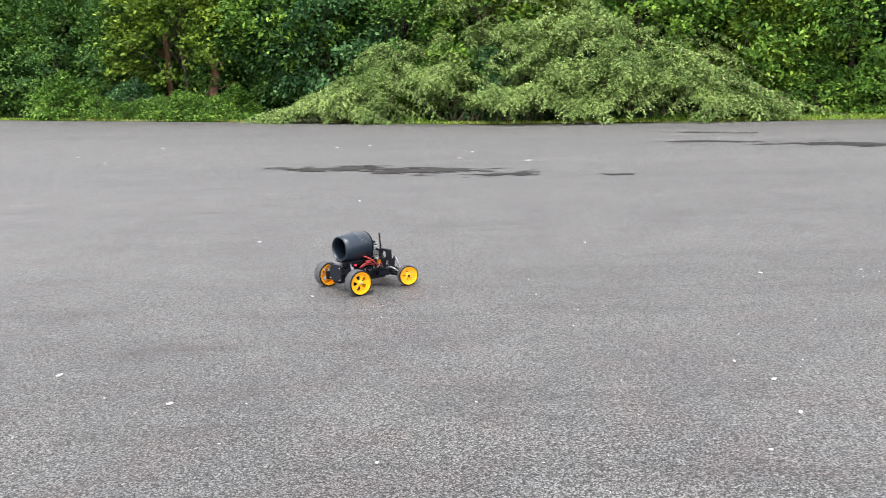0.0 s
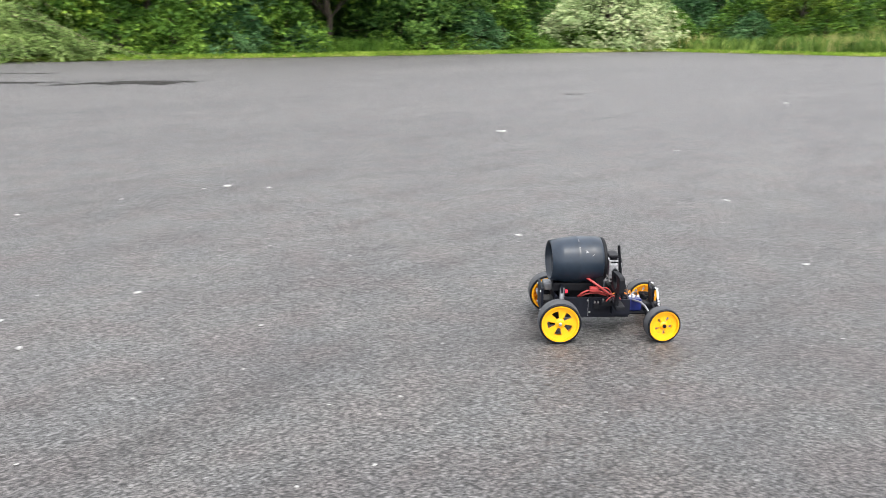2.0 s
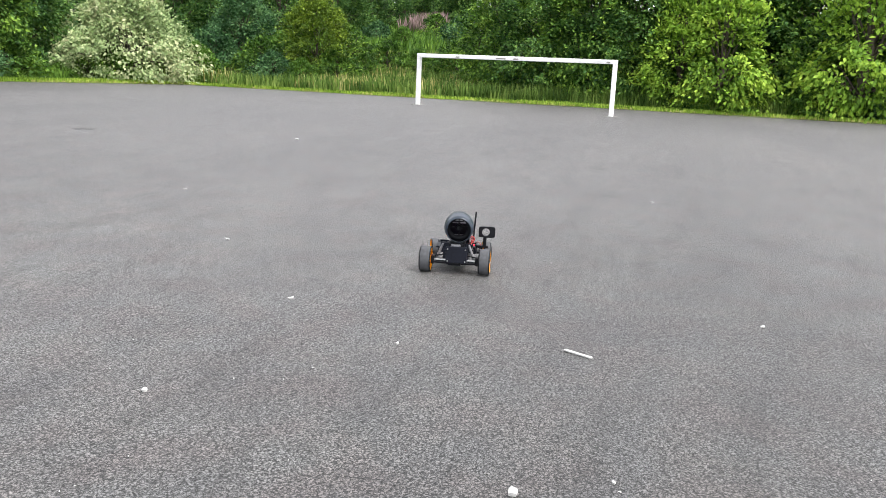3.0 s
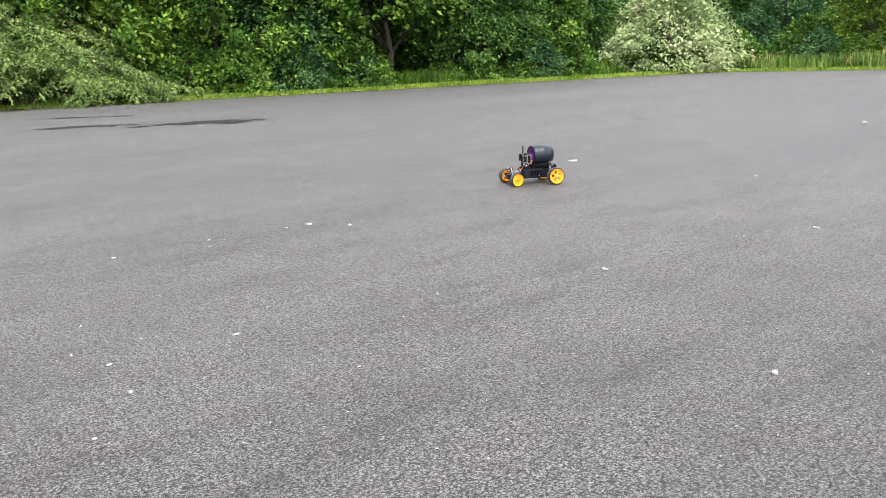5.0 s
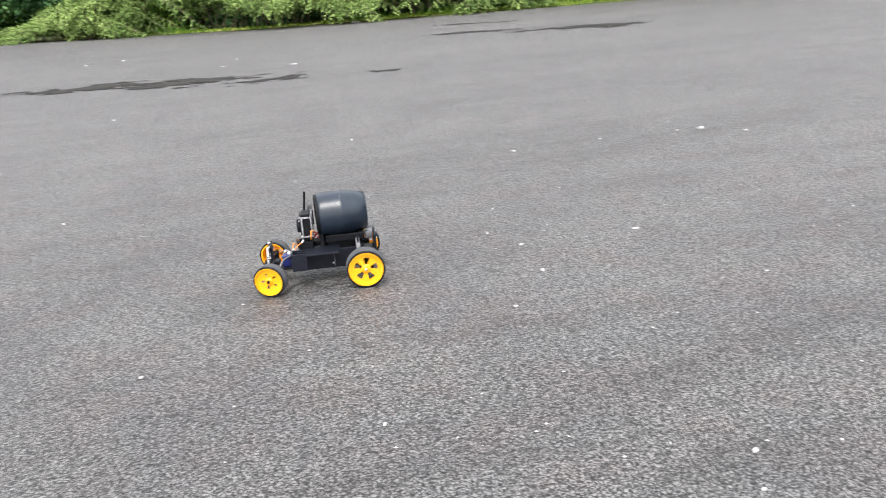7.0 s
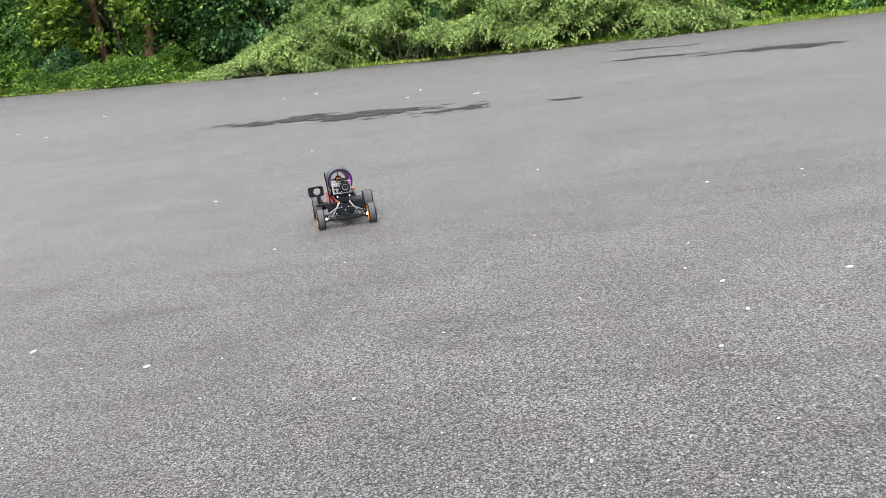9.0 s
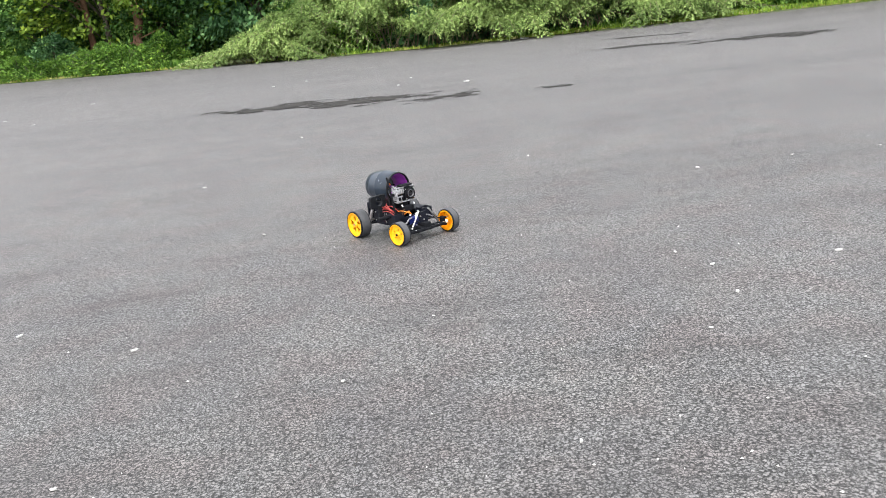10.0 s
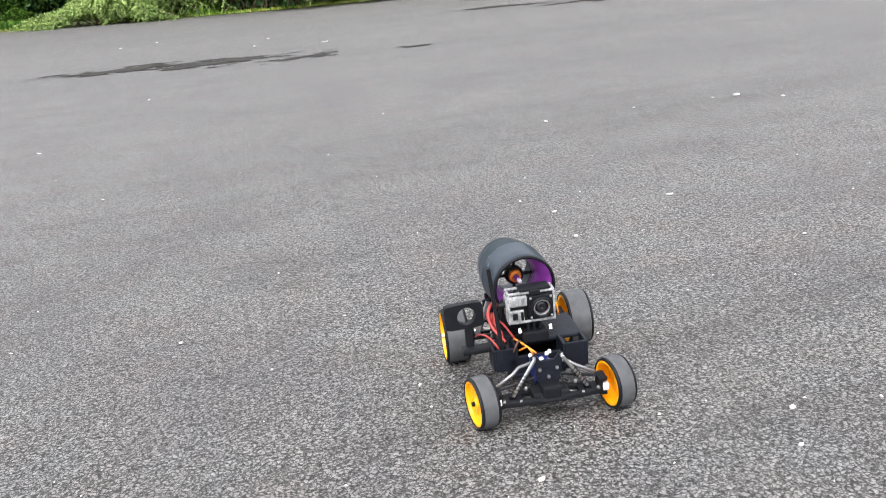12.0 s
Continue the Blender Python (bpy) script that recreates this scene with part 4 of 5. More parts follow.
def build_car():
    car = new("model_car")
    tagged(car, "black radio-controlled model car with yellow wheels and a ducted fan", "model car")
    wheels = {}
    for key, x, y, r, w in (("RR", -WB / 2, -REAR_Y, REAR_R, REAR_W), ("RL", -WB / 2, REAR_Y, REAR_R, REAR_W),
                            ("FR", WB / 2, -FRONT_Y, FRONT_R, FRONT_W), ("FL", WB / 2, FRONT_Y, FRONT_R, FRONT_W)):
        wheels[key] = build_wheel(car, x, y, r, w, key[0] == "R")
    # tub with raised sides
    bm = bmesh.new()
    add_box(bm, (-0.128, -0.046, 0.036), (0.056, 0.046, 0.043), 0.002)
    for s in (-1, 1):
        add_box(bm, (-0.118, s * 0.046 - 0.003, 0.038), (0.052, s * 0.046 + 0.003, 0.088), 0.002)
    add_box(bm, (0.046, -0.046, 0.040), (0.052, 0.046, 0.074), 0.002)
    add_box(bm, (-0.124, -0.046, 0.040), (-0.118, 0.046, 0.090), 0.002)
    tub = part("chassis", bm, M_CARBON, car, "black box-shaped chassis tub")
    for s in (-1, 1):
        for x, z in ((-0.105, 0.080), (-0.045, 0.080), (-0.040, 0.050), (0.040, 0.080), (0.040, 0.050), (-0.105, 0.050)):
            bm = bmesh.new()
            add_lathe(bm, [(s * 0.0488, 0.0003), (s * 0.0488, 0.0028), (s * 0.0506, 0.0022), (s * 0.0508, 0.0003)], "y", 8, (x, 0, z))
            part("screw", bm, M_STEEL, tub)
        bm = bmesh.new()
        add_box(bm, (-0.0445, s * 0.0495 - 0.0005, 0.040), (-0.0430, s * 0.0495 + 0.0005, 0.086), 0.0003)
        part("side_joint", bm, M_GREY_METAL, tub)
    # deck pieces
    bm = bmesh.new()
    add_box(bm, (-0.095, -0.040, 0.066), (0.005, 0.040, 0.080), 0.004)
    part("battery", bm, M_BLACK, car, "black battery pack")
    bm = bmesh.new()
    add_box(bm, (-0.060, 0.006, 0.083), (0.030, 0.084, 0.090), 0.003)
    add_box(bm, (-0.050, 0.040, 0.046), (0.020, 0.046, 0.086), 0.002)
    part("top_tray", bm, M_CARBON, car, "matt black plastic tray")
    bm = bmesh.new()
    for lo, hi in (((0.010, -0.074, 0.052), (0.052, -0.070, 0.090)), ((0.010, -0.036, 0.052), (0.052, -0.032, 0.090)), ((0.048, -0.070, 0.052), (0.052, -0.036, 0.090)),
                   ((0.010, -0.070, 0.052), (0.014, -0.036, 0.090)), ((0.010, -0.070, 0.050), (0.052, -0.036, 0.054))):
        add_box(bm, lo, hi, 0.001)
    part("equipment_box", bm, M_CARBON, car, "open black plastic box")
    bm = bmesh.new()
    for lo, hi in (((0.026, 0.078, 0.048), (0.066, 0.082, 0.092)), ((0.026, 0.040, 0.048), (0.066, 0.044, 0.092)), ((0.062, 0.044, 0.048), (0.066, 0.078, 0.092)), ((0.026, 0.044, 0.046), (0.066, 0.078, 0.050))):
        add_box(bm, lo, hi, 0.001)
    part("equipment_box", bm, M_CARBON, car, "open black plastic box")
    # nose, front shock tower and bulkhead
    bm = bmesh.new()
    add_box(bm, (0.050, -0.020, 0.034), (0.146, 0.020, 0.041), 0.003)
    add_box(bm, (0.100, -0.015, 0.038), (0.142, 0.015, 0.060), 0.004)
    add_box(bm, (0.106, -0.030, 0.030), (0.138, 0.030, 0.048), 0.004)
    part("nose", bm, M_BLACK, car, "black front bulkhead")
    bm = bmesh.new()
    outline = [(-0.010, 0.044), (0.010, 0.044), (0.019, 0.066), (0.021, 0.088), (0.027, 0.103), (0.020, 0.108), (0.011, 0.096), (-0.011, 0.096), (-0.020, 0.108), (-0.027, 0.103), (-0.021, 0.088), (-0.019, 0.066)]
    for x in (0.117, 0.122):
        bm.faces.new([bm.verts.new((x, y, z)) for y, z in outline])
    vs = list(bm.verts)
    k = len(outline)
    for i in range(k):
        bm.faces.new((vs[i], vs[(i + 1) % k], vs[k + (i + 1) % k], vs[k + i]))
    tower = part("front_shock_tower", bm, M_CARBON, car, "black front shock tower plate")
    for y, z in ((-0.022, 0.103), (0.022, 0.103), (-0.006, 0.055), (0.006, 0.055), (-0.014, 0.082), (0.014, 0.082), (0.0, 0.068)):
        bm = bmesh.new()
        add_lathe(bm, [(0.121, 0.0003), (0.121, 0.0032), (0.1245, 0.0026), (0.125, 0.0003)], "x", 8, (0, y, z))
        part("bolt", bm, M_STEEL, tower)
    # suspension
    for s in (-1, 1):
        fy, ry = s * (FRONT_Y - 0.022), s * (REAR_Y - 0.028)
        for dx in (-0.014, 0.014):
            bar("lower_arm", (0.123 + dx * 1.25, s * 0.012, 0.038), (0.123 + dx * 0.6, fy, 0.036), 0.010, 0.010, M_BLACK, car)
            bar("lower_arm", (-0.123 + dx, s * 0.020, 0.040), (-0.123 + dx * 0.7, ry, 0.042), 0.009, 0.007, M_BLACK, car)
        bar("arm_brace", (0.108, s * 0.050, 0.0372), (0.138, s * 0.050, 0.0372), 0.010, 0.008, M_BLACK, car)
        bar("arm_brace", (0.112, s * 0.074, 0.0366), (0.134, s * 0.074, 0.0366), 0.016, 0.009, M_BLACK, car)
        for bx, by, bz in ((0.139, s * 0.016, 0.040), (0.137, s * 0.050, 0.040), (0.133, s * 0.076, 0.042), (0.130, s * 0.040, 0.058)):
            bm = bmesh.new()
            add_lathe(bm, [(bx, 0.0003), (bx, 0.0032), (bx + 0.003, 0.0026), (bx + 0.0035, 0.0003)], "x", 8, (0, by, bz))
            part("pivot_bolt", bm, M_STEEL, car)
        rod("upper_link", (0.116, s * 0.022, 0.066), (0.118, fy, 0.054), 0.0024, M_BLACK, car)
        rod("upper_link", (-0.118, s * 0.024, 0.072), (-0.122, ry, 0.064), 0.0026, M_BLACK, car)
        bm = bmesh.new()
        knee = [Vector((0.070, s * 0.012, 0.070)), Vector((0.086, s * 0.040, 0.072)), Vector((0.094, s * 0.052, 0.066)), Vector((0.104, fy, 0.050))]
        add_tube(bm, knee, 0.0027, 7)
        part("steering_link", bm, M_LINK, car, "bent grey steering rod", smooth=True)
        shock = rod("shock_absorber", (0.127, s * 0.022, 0.103), (0.128, s * 0.060, 0.046), 0.0030, M_STEEL, car, "grey front shock absorber")
        bm = bmesh.new()
        p0, p1 = Vector((0.1275, s * 0.036, 0.082)), Vector((0.128, s * 0.057, 0.050))
        ax = (p1 - p0).normalized()
        u = ax.orthogonal().normalized()
        v = ax.cross(u)
        coil = [p0.lerp(p1, i / 60) + 0.0046 * (math.cos(i * math.tau / 10) * u + math.sin(i * math.tau / 10) * v) for i in range(61)]
        add_tube(bm, coil, 0.0008, 4)
        part("spring", bm, M_BLACK, shock)
        rod("shock_absorber", (-0.108, s * 0.050, 0.112), (-0.112, s * 0.074, 0.048), 0.0058, M_LINK, car, "grey rear shock absorber")
        bm = bmesh.new()
        add_box(bm, (0.110, fy - 0.006, 0.028), (0.136, fy + 0.004, 0.035), 0.002)
        add_box(bm, (0.110, fy - 0.006, 0.052), (0.136, fy + 0.004, 0.059), 0.002)
        add_box(bm, (0.110, fy - s * 0.006 - 0.003, 0.030), (0.136, fy - s * 0.006 + 0.003, 0.057), 0.002)
        knuckle = part("steering_knuckle", bm, M_BLACK, car)
        bm = bmesh.new()
        add_box(bm, (0.120, fy - 0.004, 0.0365), (0.138, fy + 0.007, 0.0480), 0.003)
        part("hub_block", bm, M_WHITE_PART, knuckle, "white plastic hub block")
        bm = bmesh.new()
        add_box(bm, (-0.142, ry - 0.007, 0.034), (-0.106, ry + 0.007, 0.068), 0.004)
        part("hub_carrier", bm, M_BLACK, car)
        rod("drive_shaft", (-0.123, s * 0.02, 0.050), (-0.123, ry, 0.050), 0.0035, M_STEEL, car, "steel drive shaft")
    # rear end
    bm = bmesh.new()
    add_box(bm, (-0.158, -0.048, 0.046), (-0.152, 0.034, 0.110), 0.0025)
    plate = part("rear_plate", bm, M_CARBON, car, "flat black rear plate")
    for y in (-0.041, 0.027):
        for z in (0.053, 0.100):
            bm = bmesh.new()
            add_lathe(bm, [(-0.1575, 0.0003), (-0.1575, 0.0028), (-0.160, 0.0022), (-0.1602, 0.0003)], "x", 8, (0, y, z))
            part("screw", bm, M_STEEL, plate)
    bm = bmesh.new()
    add_box(bm, (-0.152, -0.026, 0.034), (-0.100, 0.026, 0.072), 0.006)
    part("gearbox", bm, M_BLACK, car, "black rear gearbox")
    bm = bmesh.new()
    add_box(bm, (-0.112, -0.060, 0.080), (-0.106, 0.060, 0.116), 0.003)
    part("rear_shock_tower", bm, M_CARBON, car)
    bm = bmesh.new()
    add_box(bm, (-0.104, -0.073, 0.106), (-0.098, -0.066, 0.113), 0.001)
    part("tail_lamp", bm, M_RED_LIGHT, car, "small red lamp")
    # ducted fan
    R = 0.0575
    x0, x1, zc = -0.138, -0.011, 0.171
    bm = bmesh.new()
    outer = [(x0, R * 0.83), (x0 + 0.030, R * 0.935), (x0 + 0.062, R), (x0 + 0.064, R * 1.010), (x0 + 0.068, R * 1.010), (x0 + 0.070, R), (x1 - 0.026, R * 0.995), (x1 - 0.008, R * 0.955), (x1, R * 0.92)]
    inner = [(x1, R * 0.885), (x1 - 0.026, R * 0.95), (x0 + 0.062, R * 0.955), (x0 + 0.030, R * 0.89), (x0, R * 0.785)]
    add_lathe(bm, outer + inner, "x", 64, (0, 0, zc))
    duct = part("duct", bm, M_PIPE, car, "blue-black barrel-shaped plastic duct", smooth=True)
    # it points a little to the car's left
    pivot = Vector((-0.074, 0.0, zc))
    duct.matrix_basis = Matrix.Translation((-0.074, -0.006, zc)) @ Matrix.Rotation(radians(4.5), 4, "Z") @ Matrix.Translation(-pivot)
    bm = bmesh.new()
    add_lathe(bm, [(-0.074, R * 0.60), (-0.050, R * 0.69), (-0.030, R * 0.82), (-0.013, R * 0.884), (-0.013, R * 0.872), (-0.030, R * 0.800), (-0.050, R * 0.67), (-0.074, R * 0.57)], "x", 56, (0, 0, zc))
    part("fan_liner", bm, M_PURPLE, duct, "purple funnel inside the duct", smooth=True)
    bm = bmesh.new()
    add_lathe(bm, [(-0.077, R * 0.565), (-0.077, R * 0.95), (-0.0745, R * 0.95), (-0.0745, R * 0.565)], "x", 48, (0, 0, zc))
    part("fan_plate", bm, M_BLACK, duct, "black ring plate behind the funnel", smooth=True)
    bm = bmesh.new()
    add_lathe(bm, [(-0.076, 0.0125), (-0.076, 0.0165), (-0.066, 0.0165), (-0.064, 0.0150), (-0.064, 0.0125)], "x", 32, (0, 0, zc))
    motor = part("fan_hub", bm, M_BLACK, duct, "black ring round the fan's hub", smooth=True)
    bm = bmesh.new()
    add_lathe(bm, [(-0.096, 0.0005), (-0.094, 0.010), (-0.076, 0.0122), (-0.066, 0.0122), (-0.066, 0.0005)], "x", 24, (0, 0, zc))
    part("fan_motor", bm, M_BLACK, motor, "black fan motor", smooth=True)
    bm = bmesh.new()
    add_lathe(bm, [(-0.066, 0.005), (-0.066, 0.0118), (-0.060, 0.0108), (-0.057, 0.005)], "x", 24, (0, 0, zc))
    part("hub_ring", bm, M_ORANGE, motor, "orange hub ring", smooth=True)
    bm = bmesh.new()
    add_lathe(bm, [(-0.064, 0.0005), (-0.064, 0.0060), (-0.046, 0.0045), (-0.040, 0.0025), (-0.040, 0.0005)], "x", 16, (0, 0, zc))
    part("spinner", bm, M_PURPLE, motor, "purple cone in front of the hub", smooth=True)
    bm = bmesh.new()
    add_lathe(bm, [(-0.042, 0.0005), (-0.042, 0.0040), (-0.034, 0.0034), (-0.032, 0.0005)], "x", 10, (0, 0, zc))
    part("hub_nut", bm, M_WHITE_PART, motor, "white shaft nut")
    for k in range(4):
        a = k * math.tau / 4 + 0.04
        c, s = math.cos(a), math.sin(a)
        bar("strut", (-0.071, 0.015 * s, zc + 0.015 * c), (-0.071, R * 0.59 * s, zc + R * 0.59 * c), 0.0050, 0.005, M_BLACK, duct)
    bm = bmesh.new()
    add_lathe(bm, [(x1 - 0.006, R * 0.925), (x1 + 0.002, R * 0.945), (x1 + 0.005, R * 0.935), (x1 + 0.005, R * 0.865), (x1 - 0.006, R * 0.865)], "x", 56, (0, 0, zc))
    part("front_ring", bm, M_BLACK, duct, "black lip of the duct", smooth=True)
    # worn pale marks along the joint between the two shells
    rnd = random.Random(12)
    for k in range(4):
        a = radians(rnd.uniform(-70, 100))
        half, wide = radians(rnd.uniform(2.0, 5)), rnd.uniform(0.0006, 0.0011)
        bm = bmesh.new()
        ring = []
        for i in range(5):
            b = a + half * (i - 2) / 2
            for u, q in ((x0 + 0.066 - wide, 1.0105), (x0 + 0.066 + wide, 1.0105), (x0 + 0.066 + wide, 1.016), (x0 + 0.066 - wide, 1.016)):
                ring.append(bm.verts.new((u, R * q * math.sin(b), zc + R * q * math.cos(b))))
        for i in range(4):
            for j in range(4):
                bm.faces.new((ring[4 * i + j], ring[4 * i + (j + 1) % 4], ring[4 * i + 4 + (j + 1) % 4], ring[4 * i + 4 + j]))
        bm.faces.new(ring[0:4])
        bm.faces.new(ring[16:20][::-1])
        part("seam_mark", bm, M_GREY_METAL, duct, "pale scuffed mark on the duct's seam")
    # scuffs on the shell
    for k in range(5):
        a, u = radians(rnd.uniform(-80, 80)), rnd.uniform(x0 + 0.074, x1 - 0.030)
        m = Matrix.Translation((u, R * 0.997 * math.sin(a), zc + R * 0.997 * math.cos(a))) @ Matrix.Rotation(-a, 4, "X") @ Matrix.Rotation(rnd.uniform(-0.7, 0.7), 4, "Z")
        bm = bmesh.new()
        add_box(bm, (-rnd.uniform(0.002, 0.007), -0.0006, -0.0004), (rnd.uniform(0.002, 0.007), 0.0006, 0.0004), 0.0, m)
        part("scuff", bm, M_GREY_METAL, duct, "pale scuff on the duct")
    bm = bmesh.new()
    add_box(bm, (-0.128, -0.034, 0.098), (-0.026, 0.026, 0.119), 0.004)
    add_box(bm, (-0.118, -0.016, 0.078), (-0.036, 0.012, 0.102), 0.003)
    part("duct_cradle", bm, M_BLACK, car, "black cradle under the duct")
    bm = bmesh.new()
    add_box(bm, (-0.150, -0.020, 0.096), (-0.129, 0.016, 0.116), 0.004)
    part("rear_pad", bm, M_GREY_METAL, car, "grey pad under the duct")
    bm = bmesh.new()
    add_box(bm, (-0.022, -0.036, 0.080), (-0.010, 0.024, 0.130), 0.004)
    add_box(bm, (-0.030, -0.046, 0.078), (-0.008, -0.030, 0.146), 0.003)
    part("duct_bracket", bm, M_BLACK, car)
    # action camera in its clear case
    cx, cy, cz = 0.022, 0.003, 0.152
    bm = bmesh.new()
    add_box(bm, (cx - 0.014, cy - 0.036, cz - 0.024), (cx + 0.006, cy + 0.033, cz + 0.021), 0.004)
    camera_part = part("action_camera", bm, M_BLACK, car, "black action camera in a clear case")
    bm = bmesh.new()
    lo, hi = (cx - 0.018, cy - 0.043, cz - 0.029), (cx + 0.010, cy + 0.037, cz + 0.026)
    for x in (lo[0], hi[0] - 0.004):
        for z in (lo[2], hi[2] - 0.004):
            add_box(bm, (x, lo[1], z), (x + 0.004, hi[1], z + 0.004), 0.001)
        for y in (lo[1], hi[1] - 0.004):
            add_box(bm, (x, y, lo[2] + 0.004), (x + 0.004, y + 0.004, hi[2] - 0.004), 0.001)
    for y in (lo[1], hi[1] - 0.004):
        for z in (lo[2], hi[2] - 0.004):
            add_box(bm, (lo[0] + 0.004, y, z), (hi[0] - 0.004, y + 0.004, z + 0.004), 0.001)
    part("case_edge", bm, M_CASE, camera_part, "edges of the clear case with glints in their colour")
    bm = bmesh.new()
    add_box(bm, (cx + 0.005, cy - 0.041, cz + 0.002), (cx + 0.013, cy - 0.010, cz + 0.020), 0.003)
    add_box(bm, (cx + 0.005, cy - 0.041, cz - 0.025), (cx + 0.011, cy - 0.016, cz - 0.005), 0.002)
    add_box(bm, (cx - 0.016, cy - 0.045, cz - 0.020), (cx + 0.004, cy - 0.037, cz + 0.018), 0.003)
    part("clear_block", bm, M_CASE, camera_part, "clear block of the case with glints in its colour")
    # small silver and black blocks imitate glints in the clear plastic
    for y0, y1, z0, z1 in ((-0.037, -0.030, 0.004, 0.017), (-0.025, -0.021, 0.005, 0.018), (-0.036, -0.028, -0.020, -0.009), (-0.022, -0.018, -0.022, -0.008)):
        bm = bmesh.new()
        add_box(bm, (cx + 0.010, cy + y0, cz + z0), (cx + 0.0145, cy + y1, cz + z1), 0.001)
        part("glint_block", bm, M_SILVER if z0 > 0 else M_BLACK, camera_part)
    bm = bmesh.new()
    add_box(bm, (cx + 0.004, cy - 0.009, cz - 0.022), (cx + 0.014, cy + 0.033, cz + 0.019), 0.003)
    part("face_plate", bm, M_BLACK, camera_part, "black camera front")
    bm = bmesh.new()
    add_lathe(bm, [(cx + 0.012, 0.0180), (cx + 0.022, 0.0175), (cx + 0.022, 0.0150), (cx + 0.012, 0.0145)], "x", 28, (0, cy + 0.012, cz - 0.001))
    ring = part("lens_ring", bm, M_BLACK, camera_part, smooth=True)
    bm = bmesh.new()
    add_lathe(bm, [(cx + 0.013, 0.0140), (cx + 0.0205, 0.0138), (cx + 0.0205, 0.0118), (cx + 0.013, 0.0112)], "x", 28, (0, cy + 0.012, cz - 0.001))
    part("lens_bezel", bm, M_LINK, ring, "grey ring round the lens", smooth=True)
    bm = bmesh.new()
    add_lathe(bm, [(cx + 0.012, 0.0005), (cx + 0.012, 0.0115), (cx + 0.0165, 0.0090), (cx + 0.0185, 0.0005)], "x", 24, (0, cy + 0.012, cz - 0.001))
    part("lens", bm, M_LENS, ring, "dark glass lens", smooth=True)
    for y, z in ((-0.005, 0.015), (0.029, 0.015), (-0.005, -0.019), (0.029, -0.019)):
        bm = bmesh.new()
        add_lathe(bm, [(cx + 0.013, 0.0003), (cx + 0.013, 0.0024), (cx + 0.0155, 0.0020), (cx + 0.016, 0.0003)], "x", 8, (0, cy + y, cz + z))
        part("case_screw", bm, M_STEEL, camera_part)
    bm = bmesh.new()
    add_box(bm, (cx - 0.014, cy - 0.022, cz + 0.024), (cx + 0.010, cy + 0.030, cz + 0.032), 0.003)
    add_box(bm, (cx + 0.004, cy - 0.006, cz + 0.020), (cx + 0.014, cy + 0.012, cz + 0.029), 0.002)
    part("case_latch", bm, M_BLACK, camera_part)
    rod("shutter_knob", (cx - 0.004, cy - 0.043, cz + 0.002), (cx - 0.004, cy - 0.056, cz + 0.002), 0.005, M_BLACK, camera_part)
    bm = bmesh.new()
    for y in (-0.010, 0.0, 0.010):
        add_box(bm, (cx - 0.004, cy + y - 0.002, cz - 0.044), (cx + 0.008, cy + y + 0.002, cz - 0.027), 0.001)
    add_box(bm, (cx - 0.014, cy - 0.022, cz - 0.064), (cx + 0.016, cy + 0.022, cz - 0.044), 0.003)
    part("camera_mount", bm, M_BLACK, car, "black camera mount")
    for y in (-0.026, 0.026):
        rod("mount_screw", (cx + 0.010, cy + y, cz - 0.037), (cx + 0.014, cy + y, cz - 0.044), 0.0027, M_WHITE_PART, car, "white stand-off")
    # round-holed bracket on its stalk
    bm = bmesh.new()
    w, h, ro, n = 0.033, 0.022, 0.0155, 32
    rings = []
    for x in (0.006, 0.018):
        hole, rim = [], []
        for k in range(n):
            a = k * math.tau / n
            c, s = math.cos(a), math.sin(a)
            f = (abs(c) ** 8 + abs(s) ** 8) ** -0.125
            hole.append(bm.verts.new((x, -0.112 + 0.004 + ro * c, 0.144 + ro * s)))
            rim.append(bm.verts.new((x, -0.112 + w * c * f, 0.144 + h * s * f)))
        rings.append((hole, rim))
    (h0, r0), (h1, r1) = rings
    for k in range(n):
        j = (k + 1) % n
        for q in ((h0[k], h0[j], r0[j], r0[k]), (h1[k], r1[k], r1[j], h1[j]), (r0[k], r0[j], r1[j], r1[k]), (h0[k], h1[k], h1[j], h0[j])):
            bm.faces.new(q)
    bmesh.ops.rotate(bm, cent=(0.012, -0.112, 0.144), matrix=Matrix.Rotation(radians(5), 3, "Z"), verts=bm.verts)
    bracket = part("bracket", bm, M_BLACK, car, "black rounded bracket with a round hole")
    bm = bmesh.new()
    add_box(bm, (0.008, -0.112, 0.084), (0.017, -0.098, 0.126), 0.003)
    add_box(bm, (0.008, -0.120, 0.078), (0.030, -0.040, 0.088), 0.003)
    part("bracket_stalk", bm, M_BLACK, bracket)
    rod("antenna", (0.036, -0.056, 0.086), (0.019, -0.065, 0.222), 0.0034, M_BLACK, car, "black rod antenna")
    # servo, wiring and bolts
    bm = bmesh.new()
    add_box(bm, (0.054, -0.016, 0.042), (0.094, 0.016, 0.072), 0.003)
    servo = part("servo", bm, M_BLUE_CASE, car, "dark blue servo case")
    rod("servo_horn", (0.076, 0.0, 0.072), (0.077, 0.0, 0.078), 0.004, M_WHITE_PART, servo)
    for x, y, z in ((0.064, -0.015, 0.078), (0.066, 0.012, 0.078), (0.086, -0.008, 0.076), (0.052, 0.020, 0.074)):
        bm = bmesh.new()
        add_lathe(bm, [(z, 0.0003), (z, 0.0034), (z + 0.004, 0.0028), (z + 0.005, 0.0003)], "z", 10, (x, y, 0))
        part("cap_screw", bm, M_WHITE_PART, car, "bright cap screw")
